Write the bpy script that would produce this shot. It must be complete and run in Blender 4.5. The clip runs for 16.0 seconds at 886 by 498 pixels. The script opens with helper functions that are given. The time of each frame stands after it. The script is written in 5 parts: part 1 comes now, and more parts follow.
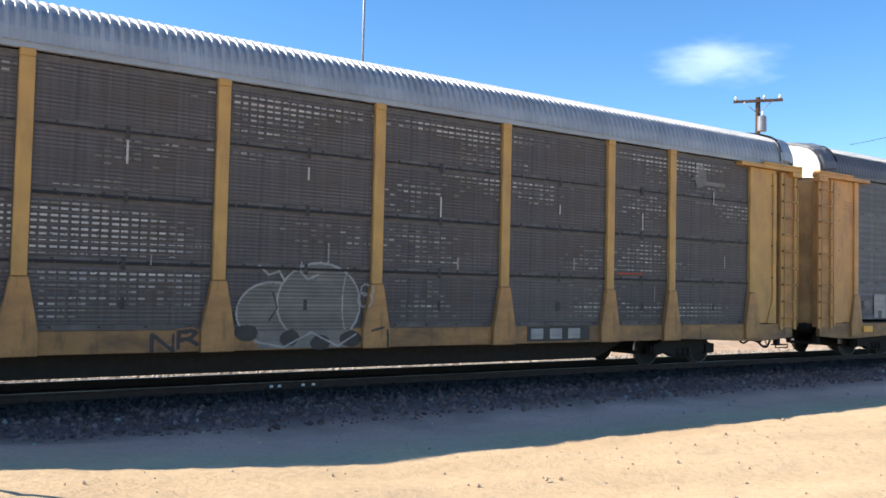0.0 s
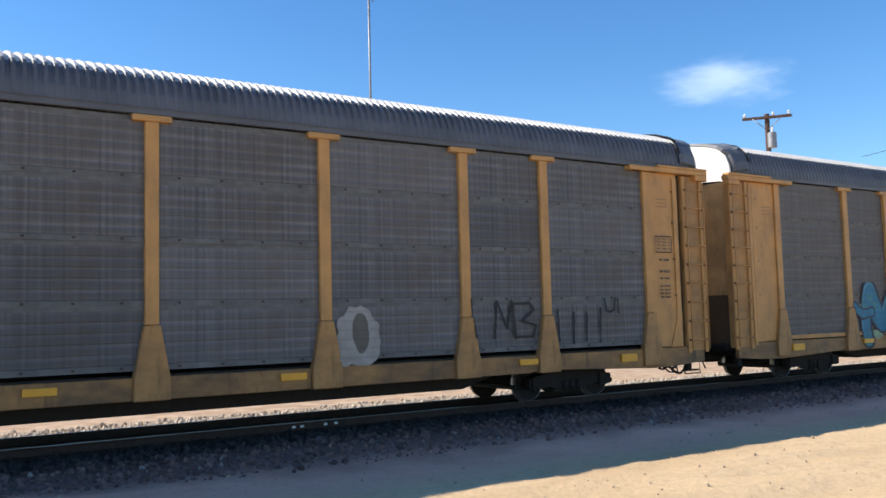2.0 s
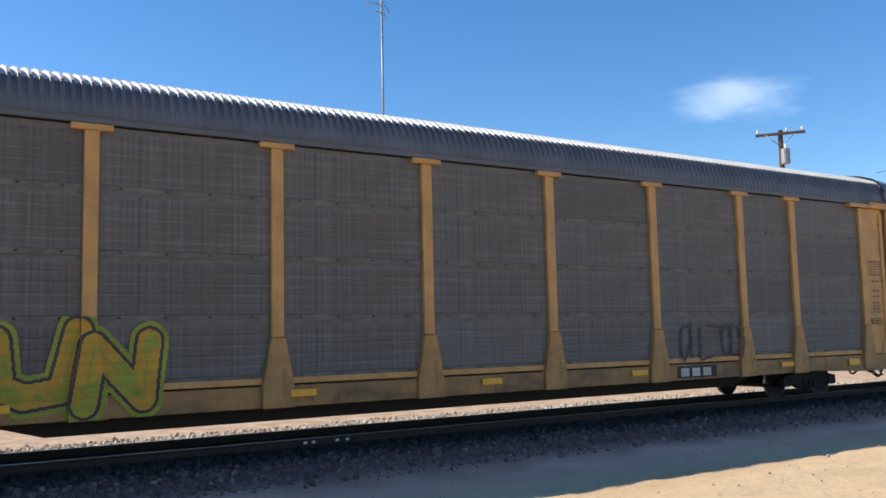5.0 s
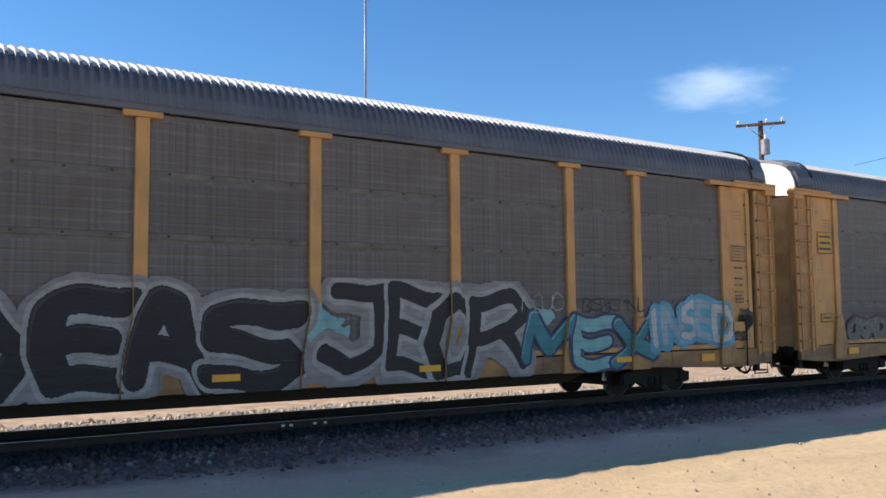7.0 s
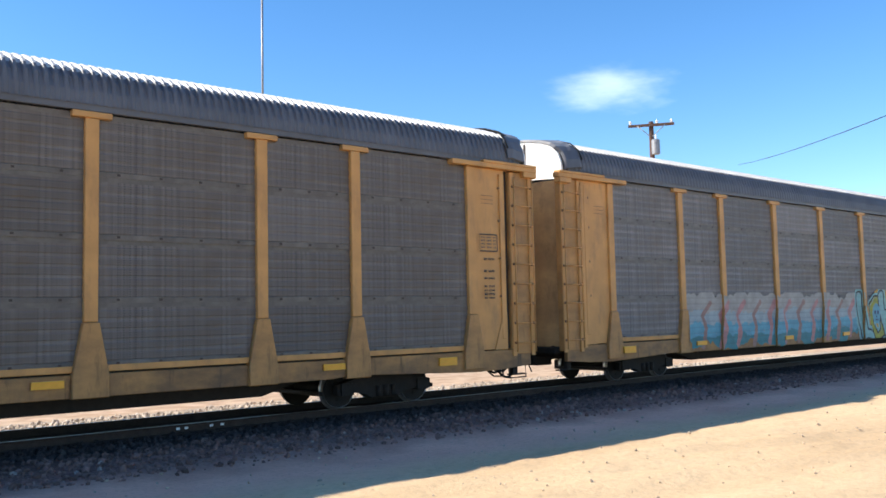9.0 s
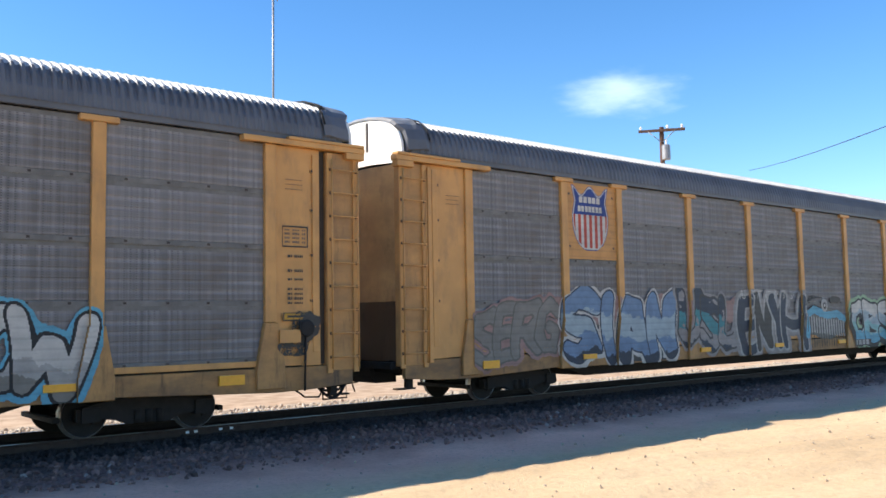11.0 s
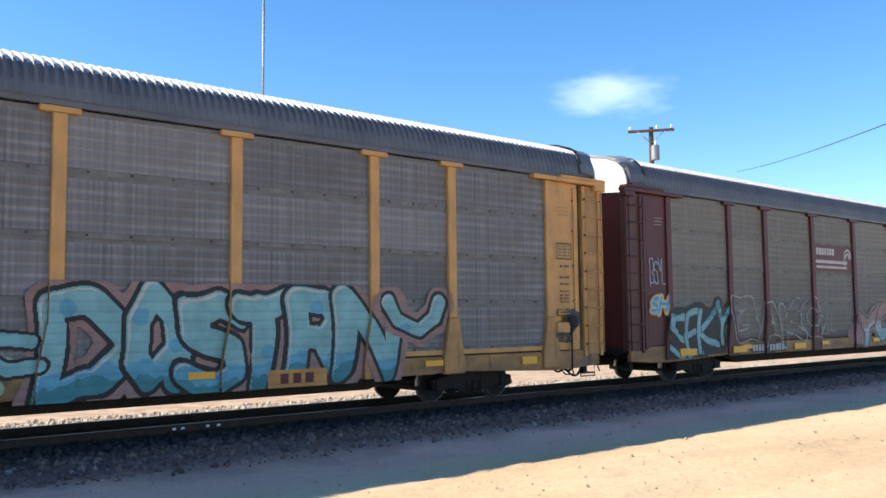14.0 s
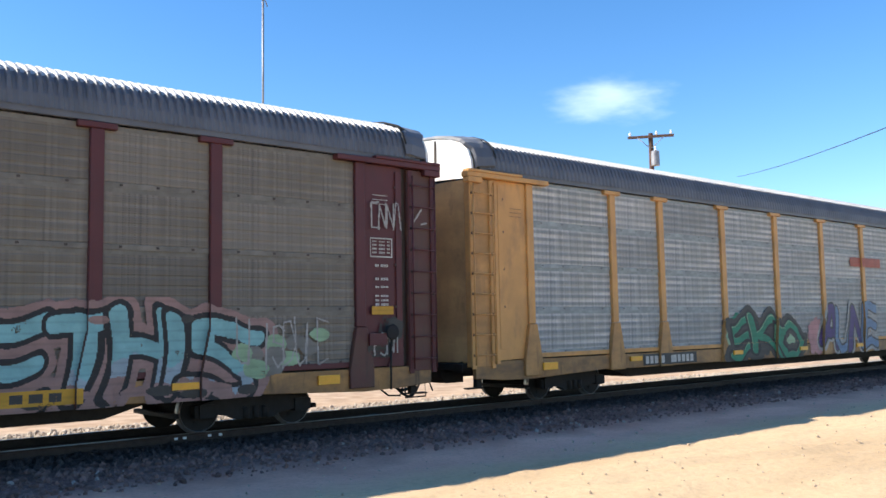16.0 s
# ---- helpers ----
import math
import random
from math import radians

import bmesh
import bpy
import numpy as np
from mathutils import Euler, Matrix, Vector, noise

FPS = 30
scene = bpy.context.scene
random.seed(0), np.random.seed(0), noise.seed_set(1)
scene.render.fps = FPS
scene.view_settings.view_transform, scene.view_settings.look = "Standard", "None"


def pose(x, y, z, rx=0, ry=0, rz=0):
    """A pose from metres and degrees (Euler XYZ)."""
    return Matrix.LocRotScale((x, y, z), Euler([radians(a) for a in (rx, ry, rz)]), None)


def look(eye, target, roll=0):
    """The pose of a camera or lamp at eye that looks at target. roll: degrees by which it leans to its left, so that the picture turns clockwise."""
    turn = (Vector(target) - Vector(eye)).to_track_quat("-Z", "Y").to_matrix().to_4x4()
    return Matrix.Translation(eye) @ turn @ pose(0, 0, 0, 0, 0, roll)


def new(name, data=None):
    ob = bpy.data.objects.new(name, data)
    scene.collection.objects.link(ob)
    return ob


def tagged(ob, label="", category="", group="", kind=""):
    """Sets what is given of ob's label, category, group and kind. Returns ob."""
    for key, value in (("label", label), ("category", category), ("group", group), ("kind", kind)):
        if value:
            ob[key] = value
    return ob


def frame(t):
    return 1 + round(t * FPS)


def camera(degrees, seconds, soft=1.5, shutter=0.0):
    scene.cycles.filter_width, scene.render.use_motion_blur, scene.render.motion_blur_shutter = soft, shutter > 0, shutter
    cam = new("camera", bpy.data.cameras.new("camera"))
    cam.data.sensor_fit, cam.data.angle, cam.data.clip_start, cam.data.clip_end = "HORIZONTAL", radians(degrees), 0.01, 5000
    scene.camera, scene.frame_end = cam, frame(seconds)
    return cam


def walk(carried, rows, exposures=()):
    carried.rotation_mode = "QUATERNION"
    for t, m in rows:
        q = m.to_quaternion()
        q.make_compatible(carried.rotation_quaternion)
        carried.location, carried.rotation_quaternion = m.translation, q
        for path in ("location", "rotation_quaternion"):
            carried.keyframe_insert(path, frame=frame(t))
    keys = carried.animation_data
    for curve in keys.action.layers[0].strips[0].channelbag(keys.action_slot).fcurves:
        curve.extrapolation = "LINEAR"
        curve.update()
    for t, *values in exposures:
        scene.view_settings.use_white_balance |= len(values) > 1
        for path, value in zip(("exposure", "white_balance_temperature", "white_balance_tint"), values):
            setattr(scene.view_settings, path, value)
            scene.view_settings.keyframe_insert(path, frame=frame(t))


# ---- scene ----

# world: rail tops at z = 0, x along the track, y away from the viewer
EYE = (0.0, 0.0, 1.72)
TURNS = [
    (0.0, 92.39, -1.27, -34.86), (0.5, 92.12, -0.82, -33.84), (1.0, 93.64, 1.34, -33.54), (1.5, 94.28, 2.12, -33.24),
    (2.0, 94.48, 1.46, -33.69), (2.5, 94.96, 1.24, -34.34), (3.0, 95.41, 1.09, -34.52), (3.5, 95.56, 1.31, -34.72),
    (6.0, 95.30, 1.16, -31.91), (6.5, 94.81, 0.74, -33.25), (7.0, 94.54, 0.52, -34.26), (7.5, 95.21, 1.16, -36.22),
    (8.0, 94.33, 1.49, -40.48), (10.5, 94.28, 0.97, -40.58), (11.0, 94.60, 0.98, -40.10), (11.5, 94.98, 1.16, -39.81),
    (12.0, 94.87, 1.22, -39.41), (12.5, 94.46, 1.19, -40.20), (13.0, 94.26, 0.67, -41.10), (13.5, 94.34, 0.36, -40.87),
    (14.0, 94.48, 0.58, -40.84), (14.5, 94.52, 0.73, -40.89), (15.0, 94.64, 0.88, -40.89), (15.5, 94.77, 0.88, -40.77),
    (16.0, 94.96, 1.03, -40.75),
]
cam = camera(53.2, 16.0, soft=1.6)
walk(cam, [(t, pose(*EYE, rx, ry, rz)) for t, rx, ry, rz in TURNS], exposures=[(0.0, 0.78), (1.5, 0.6), (2.5, 0.56), (6.0, 0.42), (7.0, 0.43), (7.5, 0.42), (8.0, 0.76), (10.5, 0.86), (16.0, 0.87)])

# ---- light ----
SUN_EL, SUN_BACK = 36.5, 55.0      # elevation; turn from straight behind the train towards its head
to_sun = Vector((-math.sin(radians(SUN_BACK)) * math.cos(radians(SUN_EL)), math.cos(radians(SUN_BACK)) * math.cos(radians(SUN_EL)), math.sin(radians(SUN_EL))))
sun_data = bpy.data.lights.new("sun", "SUN")
sun_data.energy, sun_data.angle, sun_data.color = 4.9, radians(0.53), (1.0, 0.93, 0.82)
sun = new("sun", sun_data)
sun.matrix_world = look(to_sun * 60, (0, 0, 0))


def build_world():
    w = bpy.data.worlds.new("sky")
    scene.world = w
    w.use_nodes = True
    n, l = w.node_tree.nodes, w.node_tree.links
    n.clear()
    out, bg, sky = n.new("ShaderNodeOutputWorld"), n.new("ShaderNodeBackground"), n.new("ShaderNodeTexSky")
    sky.sky_type, sky.sun_disc = "NISHITA", False
    sky.sun_elevation, sky.sun_rotation = radians(SUN_EL), radians(-SUN_BACK)
    sky.altitude, sky.air_density, sky.dust_density, sky.ozone_density = 800, 1.0, 0.3, 3.0
    bg.inputs["Strength"].default_value = 0.135
    deep = n.new("ShaderNodeHueSaturation")
    deep.inputs["Saturation"].default_value = 1.25
    deep.inputs["Hue"].default_value = 0.502
    # one small wispy cloud, by direction
    tc = n.new("ShaderNodeTexCoord")
    centre, right, up = Vector((0.762, 0.600, 0.243)).normalized(), Vector((0.62, -0.78, -0.005)).normalized(), Vector((0, 0, 1))

    def dot(v):
        d = n.new("ShaderNodeVectorMath")
        d.operation = "DOT_PRODUCT"
        d.inputs[1].default_value = v
        l.new(tc.outputs["Generated"], d.inputs[0])
        return d.outputs["Value"]

    def calc(op, a, b):
        m = n.new("ShaderNodeMath")
        m.operation = op
        for i, v in enumerate((a, b)):
            if isinstance(v, (int, float)):
                m.inputs[i].default_value = v
            else:
                l.new(v, m.inputs[i])
        return m.outputs[0]

    u = calc("DIVIDE", calc("SUBTRACT", dot(right), right.dot(centre)), 0.094)
    v = calc("DIVIDE", calc("SUBTRACT", dot(up), centre.z), 0.034)
    r2 = calc("ADD", calc("MULTIPLY", u, u), calc("MULTIPLY", v, v))
    noise_node = n.new("ShaderNodeTexNoise")
    stretch = n.new("ShaderNodeMapping")
    stretch.inputs["Rotation"].default_value = (0, 0.5, 0.2)
    stretch.inputs["Scale"].default_value = (9, 9, 30)
    l.new(tc.outputs["Generated"], stretch.inputs["Vector"])
    l.new(stretch.outputs["Vector"], noise_node.inputs["Vector"])
    noise_node.inputs["Scale"].default_value, noise_node.inputs["Detail"].default_value, noise_node.inputs["Roughness"].default_value = 1.5, 7, 0.58
    body = calc("SUBTRACT", calc("SUBTRACT", 1.38, r2), calc("MULTIPLY", noise_node.outputs["Fac"], 1.4))
    ramp = n.new("ShaderNodeMapRange")
    ramp.interpolation_type = "SMOOTHSTEP"
    ramp.inputs["From Min"].default_value, ramp.inputs["From Max"].default_value = -0.05, 1.1
    ramp.inputs["To Max"].default_value = 0.33
    l.new(body, ramp.inputs["Value"])
    mix = n.new("ShaderNodeMix")
    mix.data_type = "RGBA"
    mix.inputs["B"].default_value = (8.5, 9.2, 10.0, 1)
    l.new(ramp.outputs["Result"], mix.inputs["Factor"])
    l.new(sky.outputs["Color"], deep.inputs["Color"])
    l.new(deep.outputs["Color"], mix.inputs["A"])
    l.new(mix.outputs["Result"], bg.inputs["Color"])
    l.new(bg.outputs["Background"], out.inputs["Surface"])


build_world()


# ---- materials ----
class Nodes:
    """A material's node tree with short calls."""

    def __init__(self, name, rough=0.7, metal=0.0, spec=0.4):
        self.m = bpy.data.materials.new(name)
        self.m.use_nodes = True
        self.t = self.m.node_tree
        self.b = self.t.nodes["Principled BSDF"]
        self.b.inputs["Roughness"].default_value, self.b.inputs["Metallic"].default_value = rough, metal
        self.b.inputs["Specular IOR Level"].default_value = spec
        self.co = self.add("ShaderNodeTexCoord").outputs["Object"]

    def add(self, kind):
        return self.t.nodes.new(kind)

    def put(self, socket, value):
        if isinstance(value, (int, float, tuple)):
            socket.default_value = value
        else:
            self.t.links.new(value, socket)

    def scaled(self, s, co=None):
        m = self.add("ShaderNodeMapping")
        m.inputs["Scale"].default_value = s
        self.put(m.inputs["Vector"], co or self.co)
        return m.outputs["Vector"]

    def noise(self, scale, detail=4, rough=0.55, stretch=(1, 1, 1), co=None):
        x = self.add("ShaderNodeTexNoise")
        self.put(x.inputs["Vector"], self.scaled(stretch, co))
        x.inputs["Scale"].default_value, x.inputs["Detail"].default_value, x.inputs["Roughness"].default_value = scale, detail, rough
        return x.outputs["Fac"]

    def wave(self, scale, axis="X", distortion=0.0, co=None):
        x = self.add("ShaderNodeTexWave")
        x.bands_direction = axis
        self.put(x.inputs["Vector"], co or self.co)
        x.inputs["Scale"].default_value, x.inputs["Distortion"].default_value = scale, distortion
        return x.outputs["Fac"]

    def cells(self, scale, out="Color", co=None):
        x = self.add("ShaderNodeTexVoronoi")
        self.put(x.inputs["Vector"], co or self.co)
        x.inputs["Scale"].default_value = scale
        return x.outputs[out]

    def step(self, v, a, b, lo=0.0, hi=1.0):
        x = self.add("ShaderNodeMapRange")
        self.put(x.inputs["Value"], v)
        for key, val in (("From Min", a), ("From Max", b), ("To Min", lo), ("To Max", hi)):
            x.inputs[key].default_value = val
        return x.outputs["Result"]

    def math(self, op, a, b=0.0):
        x = self.add("ShaderNodeMath")
        x.operation = op
        self.put(x.inputs[0], a)
        self.put(x.inputs[1], b)
        return x.outputs[0]

    def mix(self, f, a, b, kind="MIX"):
        x = self.add("ShaderNodeMix")
        x.data_type, x.blend_type = "RGBA", kind
        self.put(x.inputs["Factor"], f)
        for key, v in (("A", a), ("B", b)):
            self.put(x.inputs[key], (*v, 1) if isinstance(v, tuple) else v)
        return x.outputs["Result"]

    def random(self):
        return self.add("ShaderNodeObjectInfo").outputs["Random"]

    def axis(self, k, co=None):
        x = self.add("ShaderNodeSeparateXYZ")
        self.put(x.inputs[0], co or self.co)
        return x.outputs[k]

    def world_place(self):
        return self.add("ShaderNodeNewGeometry").outputs["Position"]

    def bump(self, h, strength=0.3, dist=0.01):
        x = self.add("ShaderNodeBump")
        x.inputs["Strength"].default_value, x.inputs["Distance"].default_value = strength, dist
        self.put(x.inputs["Height"], h)
        self.put(self.b.inputs["Normal"], x.outputs["Normal"])

    def done(self, colour):
        self.put(self.b.inputs["Base Color"], (*colour, 1) if isinstance(colour, tuple) else colour)
        return self.m


def paint(name, colour, dirt=(0.19, 0.11, 0.06), amount=0.6, rough=0.55, soot=0.0):
    """Weathered car paint: faded blotches, rain streaks, rust specks and, low on the cars, broad films of road dirt."""
    n = Nodes(name, rough)
    fade = n.mix(n.step(n.noise(1.3, 5), 0.35, 0.7), tuple(c * 0.86 for c in colour), tuple(min(1, c * 1.1) for c in colour))
    streak = n.step(n.noise(1.6, 6, 0.68, (1.6, 1.6, 0.6)), 0.5, 0.8, 0, amount)
    col = n.mix(streak, fade, dirt)
    if soot:
        film = n.step(n.noise(0.7, 7, 0.68, (1, 1, 2.2)), 0.27, 0.62, 0, soot)
        col = n.mix(film, col, (0.105, 0.062, 0.034))
        drip = n.step(n.noise(2.2, 5, 0.7, (2.5, 1, 0.45)), 0.56, 0.74, 0, soot)
        col = n.mix(drip, col, (0.04, 0.028, 0.02))
    speck = n.step(n.noise(9, 6, 0.75), 0.66, 0.76, 0, 0.75)
    col = n.mix(speck, col, (0.12, 0.05, 0.025))
    n.bump(n.noise(30, 4), 0.12, 0.004)
    return n.done(col)


def plain(name, colour, rough=0.6, metal=0.0, vary=0.25, scale=8.0):
    n = Nodes(name, rough, metal)
    f = n.step(n.noise(scale, 5, 0.6), 0.3, 0.7)
    n.bump(n.noise(scale * 6, 3), 0.15, 0.003)
    return n.done(n.mix(f, tuple(c * (1 - vary) for c in colour), tuple(min(1, c * (1 + vary)) for c in colour)))


def sheet(name, colour, light, bands=0.5, warm=(0.10, 0.07, 0.045), period=0.156, lines=1.0):
    """Perforated galvanised side sheet: highlights painted along the rib crests, dotted columns of holes, road dust;
    each sheet has its own age.
    """
    n = Nodes(name, 0.58, 0.08)
    colour, light = ((c[0] * 1.07, c[1] * 0.99, c[2] * 0.97) for c in (colour, light))
    # light caught on the rib crests, put into the colour as paler bands
    crest_highlight = n.step(n.wave(0.314159 / period, "Z"), 0.15, 0.85)
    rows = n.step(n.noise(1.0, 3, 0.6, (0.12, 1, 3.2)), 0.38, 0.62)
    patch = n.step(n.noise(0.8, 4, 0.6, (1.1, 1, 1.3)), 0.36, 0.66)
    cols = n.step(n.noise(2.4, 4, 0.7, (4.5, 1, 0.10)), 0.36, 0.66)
    lit = n.math("MULTIPLY", crest_highlight, n.step(n.math("MULTIPLY", rows, patch), 0.0, 0.8, 0.25, 1.0))
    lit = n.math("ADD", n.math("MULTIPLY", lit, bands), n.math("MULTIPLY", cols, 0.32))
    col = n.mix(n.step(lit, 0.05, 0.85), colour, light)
    holes = n.math("MULTIPLY", n.step(n.wave(0.314159 / 0.095, "X"), 0.72, 0.95), n.step(n.wave(0.314159 / 0.037, "Z"), 0.25, 0.6))
    holes = n.math("MULTIPLY", holes, n.step(n.noise(1.6, 2, 0.5, (1.7, 1, 0.25)), 0.44, 0.58))
    col = n.mix(n.math("MULTIPLY", holes, 0.55 * lines), col, tuple(c * 0.25 for c in colour))
    seam = n.math("MULTIPLY", n.step(n.wave(0.314159 / 0.24, "X", 0.0), 0.86, 0.99), n.step(n.noise(1.1, 3, 0.6, (2.5, 1, 0.2)), 0.4, 0.65))
    col = n.mix(n.math("MULTIPLY", seam, 0.34), col, tuple(c * 0.45 for c in colour))
    dirt = n.step(n.noise(0.9, 6, 0.62, (1, 1, 0.6)), 0.46, 0.78, 0, 0.6)
    col = n.mix(dirt, col, warm)
    age = n.random()
    col = n.mix(n.step(age, 0.72, 1.0, 0, 0.42), col, tuple(c * 0.66 for c in colour))
    col = n.mix(n.step(age, 0.26, 0.0, 0, 0.22), col, light)
    n.bump(n.math("ADD", n.math("MULTIPLY", n.wave(0.314159 / 0.037, "Z"), 0.10), n.noise(5, 4)), 0.28, 0.006)
    return n.done(col)


END_TAN = paint("pale_end_paint", (0.66, 0.42, 0.19), amount=0.4, soot=0.4)
SOOTY_END = paint("sooty_end_paint", (0.11, 0.07, 0.04), (0.03, 0.022, 0.018), 0.8, 0.7, soot=0.7)
YELLOW = paint("freight_yellow", (0.62, 0.31, 0.095))
OLD_YELLOW = paint("old_freight_yellow", (0.58, 0.32, 0.09), amount=0.6)
MAROON = paint("maroon_paint", (0.10, 0.022, 0.022), (0.05, 0.03, 0.025), 0.4)
WHITE_END = paint("white_end_paint", (0.78, 0.75, 0.70), amount=0.15)
SILL_YELLOW = paint("grimy_sill_yellow", (0.56, 0.275, 0.08), amount=0.8, soot=0.85)
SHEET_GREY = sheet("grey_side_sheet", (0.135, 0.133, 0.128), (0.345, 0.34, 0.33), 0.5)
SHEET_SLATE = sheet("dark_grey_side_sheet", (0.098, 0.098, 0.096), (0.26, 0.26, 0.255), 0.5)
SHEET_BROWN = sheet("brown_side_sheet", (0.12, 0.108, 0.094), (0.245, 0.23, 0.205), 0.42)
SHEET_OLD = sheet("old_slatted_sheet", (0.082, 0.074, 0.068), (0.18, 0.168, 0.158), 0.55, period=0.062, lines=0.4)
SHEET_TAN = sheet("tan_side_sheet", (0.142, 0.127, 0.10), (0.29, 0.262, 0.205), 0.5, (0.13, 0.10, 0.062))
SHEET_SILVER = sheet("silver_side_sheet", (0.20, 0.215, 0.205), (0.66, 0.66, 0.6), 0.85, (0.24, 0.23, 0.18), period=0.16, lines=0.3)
SEAMS = {m.name: plain(m.name + "_margin", c, 0.65, 0.05, 0.4, 2.2) for m, c in ((SHEET_GREY, (0.165, 0.15, 0.132)), (SHEET_BROWN, (0.15, 0.128, 0.105)), (SHEET_SLATE, (0.145, 0.137, 0.125)), (SHEET_OLD, (0.12, 0.10, 0.085)), (SHEET_TAN, (0.175, 0.152, 0.12)), (SHEET_SILVER, (0.285, 0.3, 0.28)))}
FOOT_PAINT = {"maroon_paint": paint("grimy_maroon", (0.10, 0.022, 0.022), (0.05, 0.03, 0.025), 0.5, soot=0.6)}
FOOT_PAINT["freight_yellow"] = FOOT_PAINT["old_freight_yellow"] = paint("grimy_foot_yellow", (0.60, 0.30, 0.09), amount=0.6, soot=0.5)
BOLT = plain("rusty_bolt_and_slot_shade", (0.05, 0.035, 0.025))
# one roof metal in two tones: shade painted on the sides, sun on top
ROOF_SHADED = plain("shaded_roof_side", (0.12, 0.12, 0.13), 0.5, 0.0, 0.16, 1.5)
ROOF_PALE_SHADED = plain("pale_shaded_roof_side", (0.34, 0.35, 0.365), 0.45, 0.1, 0.14, 1.5)
ROOF_SUNLIT = plain("sunlit_roof_top", (0.52, 0.505, 0.48), 0.42, 0.0, 0.12, 2.0)
ROOF_HOOD = plain("roof_end_sheet", (0.26, 0.25, 0.24), 0.45, 0.2, 0.3, 3.0)
BLACK = plain("black_rubber", (0.012, 0.012, 0.013), 0.8)
IRON = plain("greasy_iron", (0.02, 0.017, 0.015), 0.8, 0.1)
DARK_STEEL = plain("dark_underframe", (0.028, 0.023, 0.02), 0.85)
TREAD = plain("worn_wheel_steel", (0.42, 0.40, 0.38), 0.36, 0.85)
RAIL_SIDE = plain("rusty_rail", (0.055, 0.035, 0.025), 0.75, 0.3)
RAIL_TOP = plain("polished_rail_head", (0.24, 0.225, 0.21), 0.36, 0.8)
TIE_WOOD = plain("creosoted_timber", (0.045, 0.034, 0.026), 0.9)
REFLECT = plain("amber_reflector", (0.82, 0.38, 0.03), 0.35, 0, 0.08)
LABEL_YELLOW = plain("yellow_label", (0.85, 0.62, 0.05), 0.5, 0, 0.08)
STENCIL_DARK = plain("dark_stencil", (0.06, 0.045, 0.03), 0.7)
STENCIL_WHITE = plain("white_stencil", (0.72, 0.72, 0.70), 0.6, 0, 0.12)
POLE_WOOD = plain("weathered_pole_wood", (0.09, 0.05, 0.037), 0.85)
GALV = plain("galvanised_steel", (0.28, 0.28, 0.29), 0.5, 0.4)
PORCELAIN = plain("glazed_insulator", (0.75, 0.75, 0.74), 0.15, 0, 0.05)


def ground_material():
    n = Nodes("dusty_ground", 0.95, 0, 0.15)
    y = n.axis(1)
    edge = n.math("ADD", y, n.math("MULTIPLY", n.noise(0.9, 4), 1.2))
    sand = n.mix(n.step(n.noise(0.35, 6, 0.6, (0.5, 1.6, 1)), 0.3, 0.7), (0.54, 0.378, 0.215), (0.715, 0.52, 0.31))
    sand = n.mix(n.step(n.noise(9, 6, 0.7), 0.45, 0.75, 0, 0.5), sand, (0.33, 0.235, 0.15))
    sand = n.mix(n.step(n.noise(55, 3, 0.6), 0.62, 0.72, 0, 0.6), sand, (0.68, 0.58, 0.45))
    gravel = n.mix(n.cells(26), (0.10, 0.054, 0.045), (0.29, 0.168, 0.138))
    gravel = n.mix(n.step(n.noise(1.6, 5), 0.4, 0.7, 0, 0.55), gravel, (0.17, 0.14, 0.11))
    far = n.mix(n.cells(18), (0.20, 0.16, 0.12), (0.50, 0.42, 0.33))
    red = n.mix(n.step(n.noise(2.0, 5), 0.35, 0.65), (0.38, 0.255, 0.16), (0.54, 0.39, 0.265))
    # sand recoloured warmer and paler to tune the tone of the train's shade
    shade_belt = n.mix(n.step(n.noise(0.6, 6, 0.65), 0.3, 0.7), (0.62, 0.345, 0.245), (0.80, 0.475, 0.345))
    shade_belt = n.mix(n.step(n.noise(14, 5, 0.7), 0.5, 0.75, 0, 0.6), shade_belt, (0.34, 0.22, 0.16))
    col = n.mix(n.step(edge, 9.9, 11.0), sand, shade_belt)
    col = n.mix(n.step(edge, 11.4, 12.6), col, gravel)
    # oil and the deep shade of the track bed, painted together as near-black
    oil_shade = n.math("MULTIPLY", n.step(edge, 12.9, 13.7), n.step(n.noise(3, 4), 0.2, 0.5, 0.6, 0.95))
    col = n.mix(oil_shade, col, (0.018, 0.015, 0.013))
    col = n.mix(n.step(edge, 17.0, 17.8), col, far)
    col = n.mix(n.step(edge, 20.0, 20.8), col, red)
    col = n.mix(n.step(edge, 25.5, 27.5), col, sand)
    n.bump(n.math("ADD", n.noise(7, 6, 0.65), n.math("MULTIPLY", n.cells(24, "Distance"), 0.15)), 0.45, 0.04)
    return n.done(col)


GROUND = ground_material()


def stone_material():
    n = Nodes("ballast_stone", 0.9, 0, 0.3)
    rnd = n.add("ShaderNodeNewGeometry").outputs["Random Per Island"]
    col = n.mix(rnd, (0.098, 0.053, 0.045), (0.29, 0.168, 0.138))
    col = n.mix(n.step(rnd, 0.975, 0.985), col, (0.34, 0.29, 0.25))
    col = n.mix(n.step(n.noise(40, 4), 0.4, 0.7, 0, 0.5), col, (0.14, 0.115, 0.09))
    # stones near the rails carry the same painted shade and oil
    oily_shade = n.step(n.math("ADD", n.axis(1), n.noise(2, 4)), 12.9, 13.7, 0, 0.85)
    return n.done(n.mix(oily_shade, col, (0.02, 0.017, 0.015)))


STONE = stone_material()


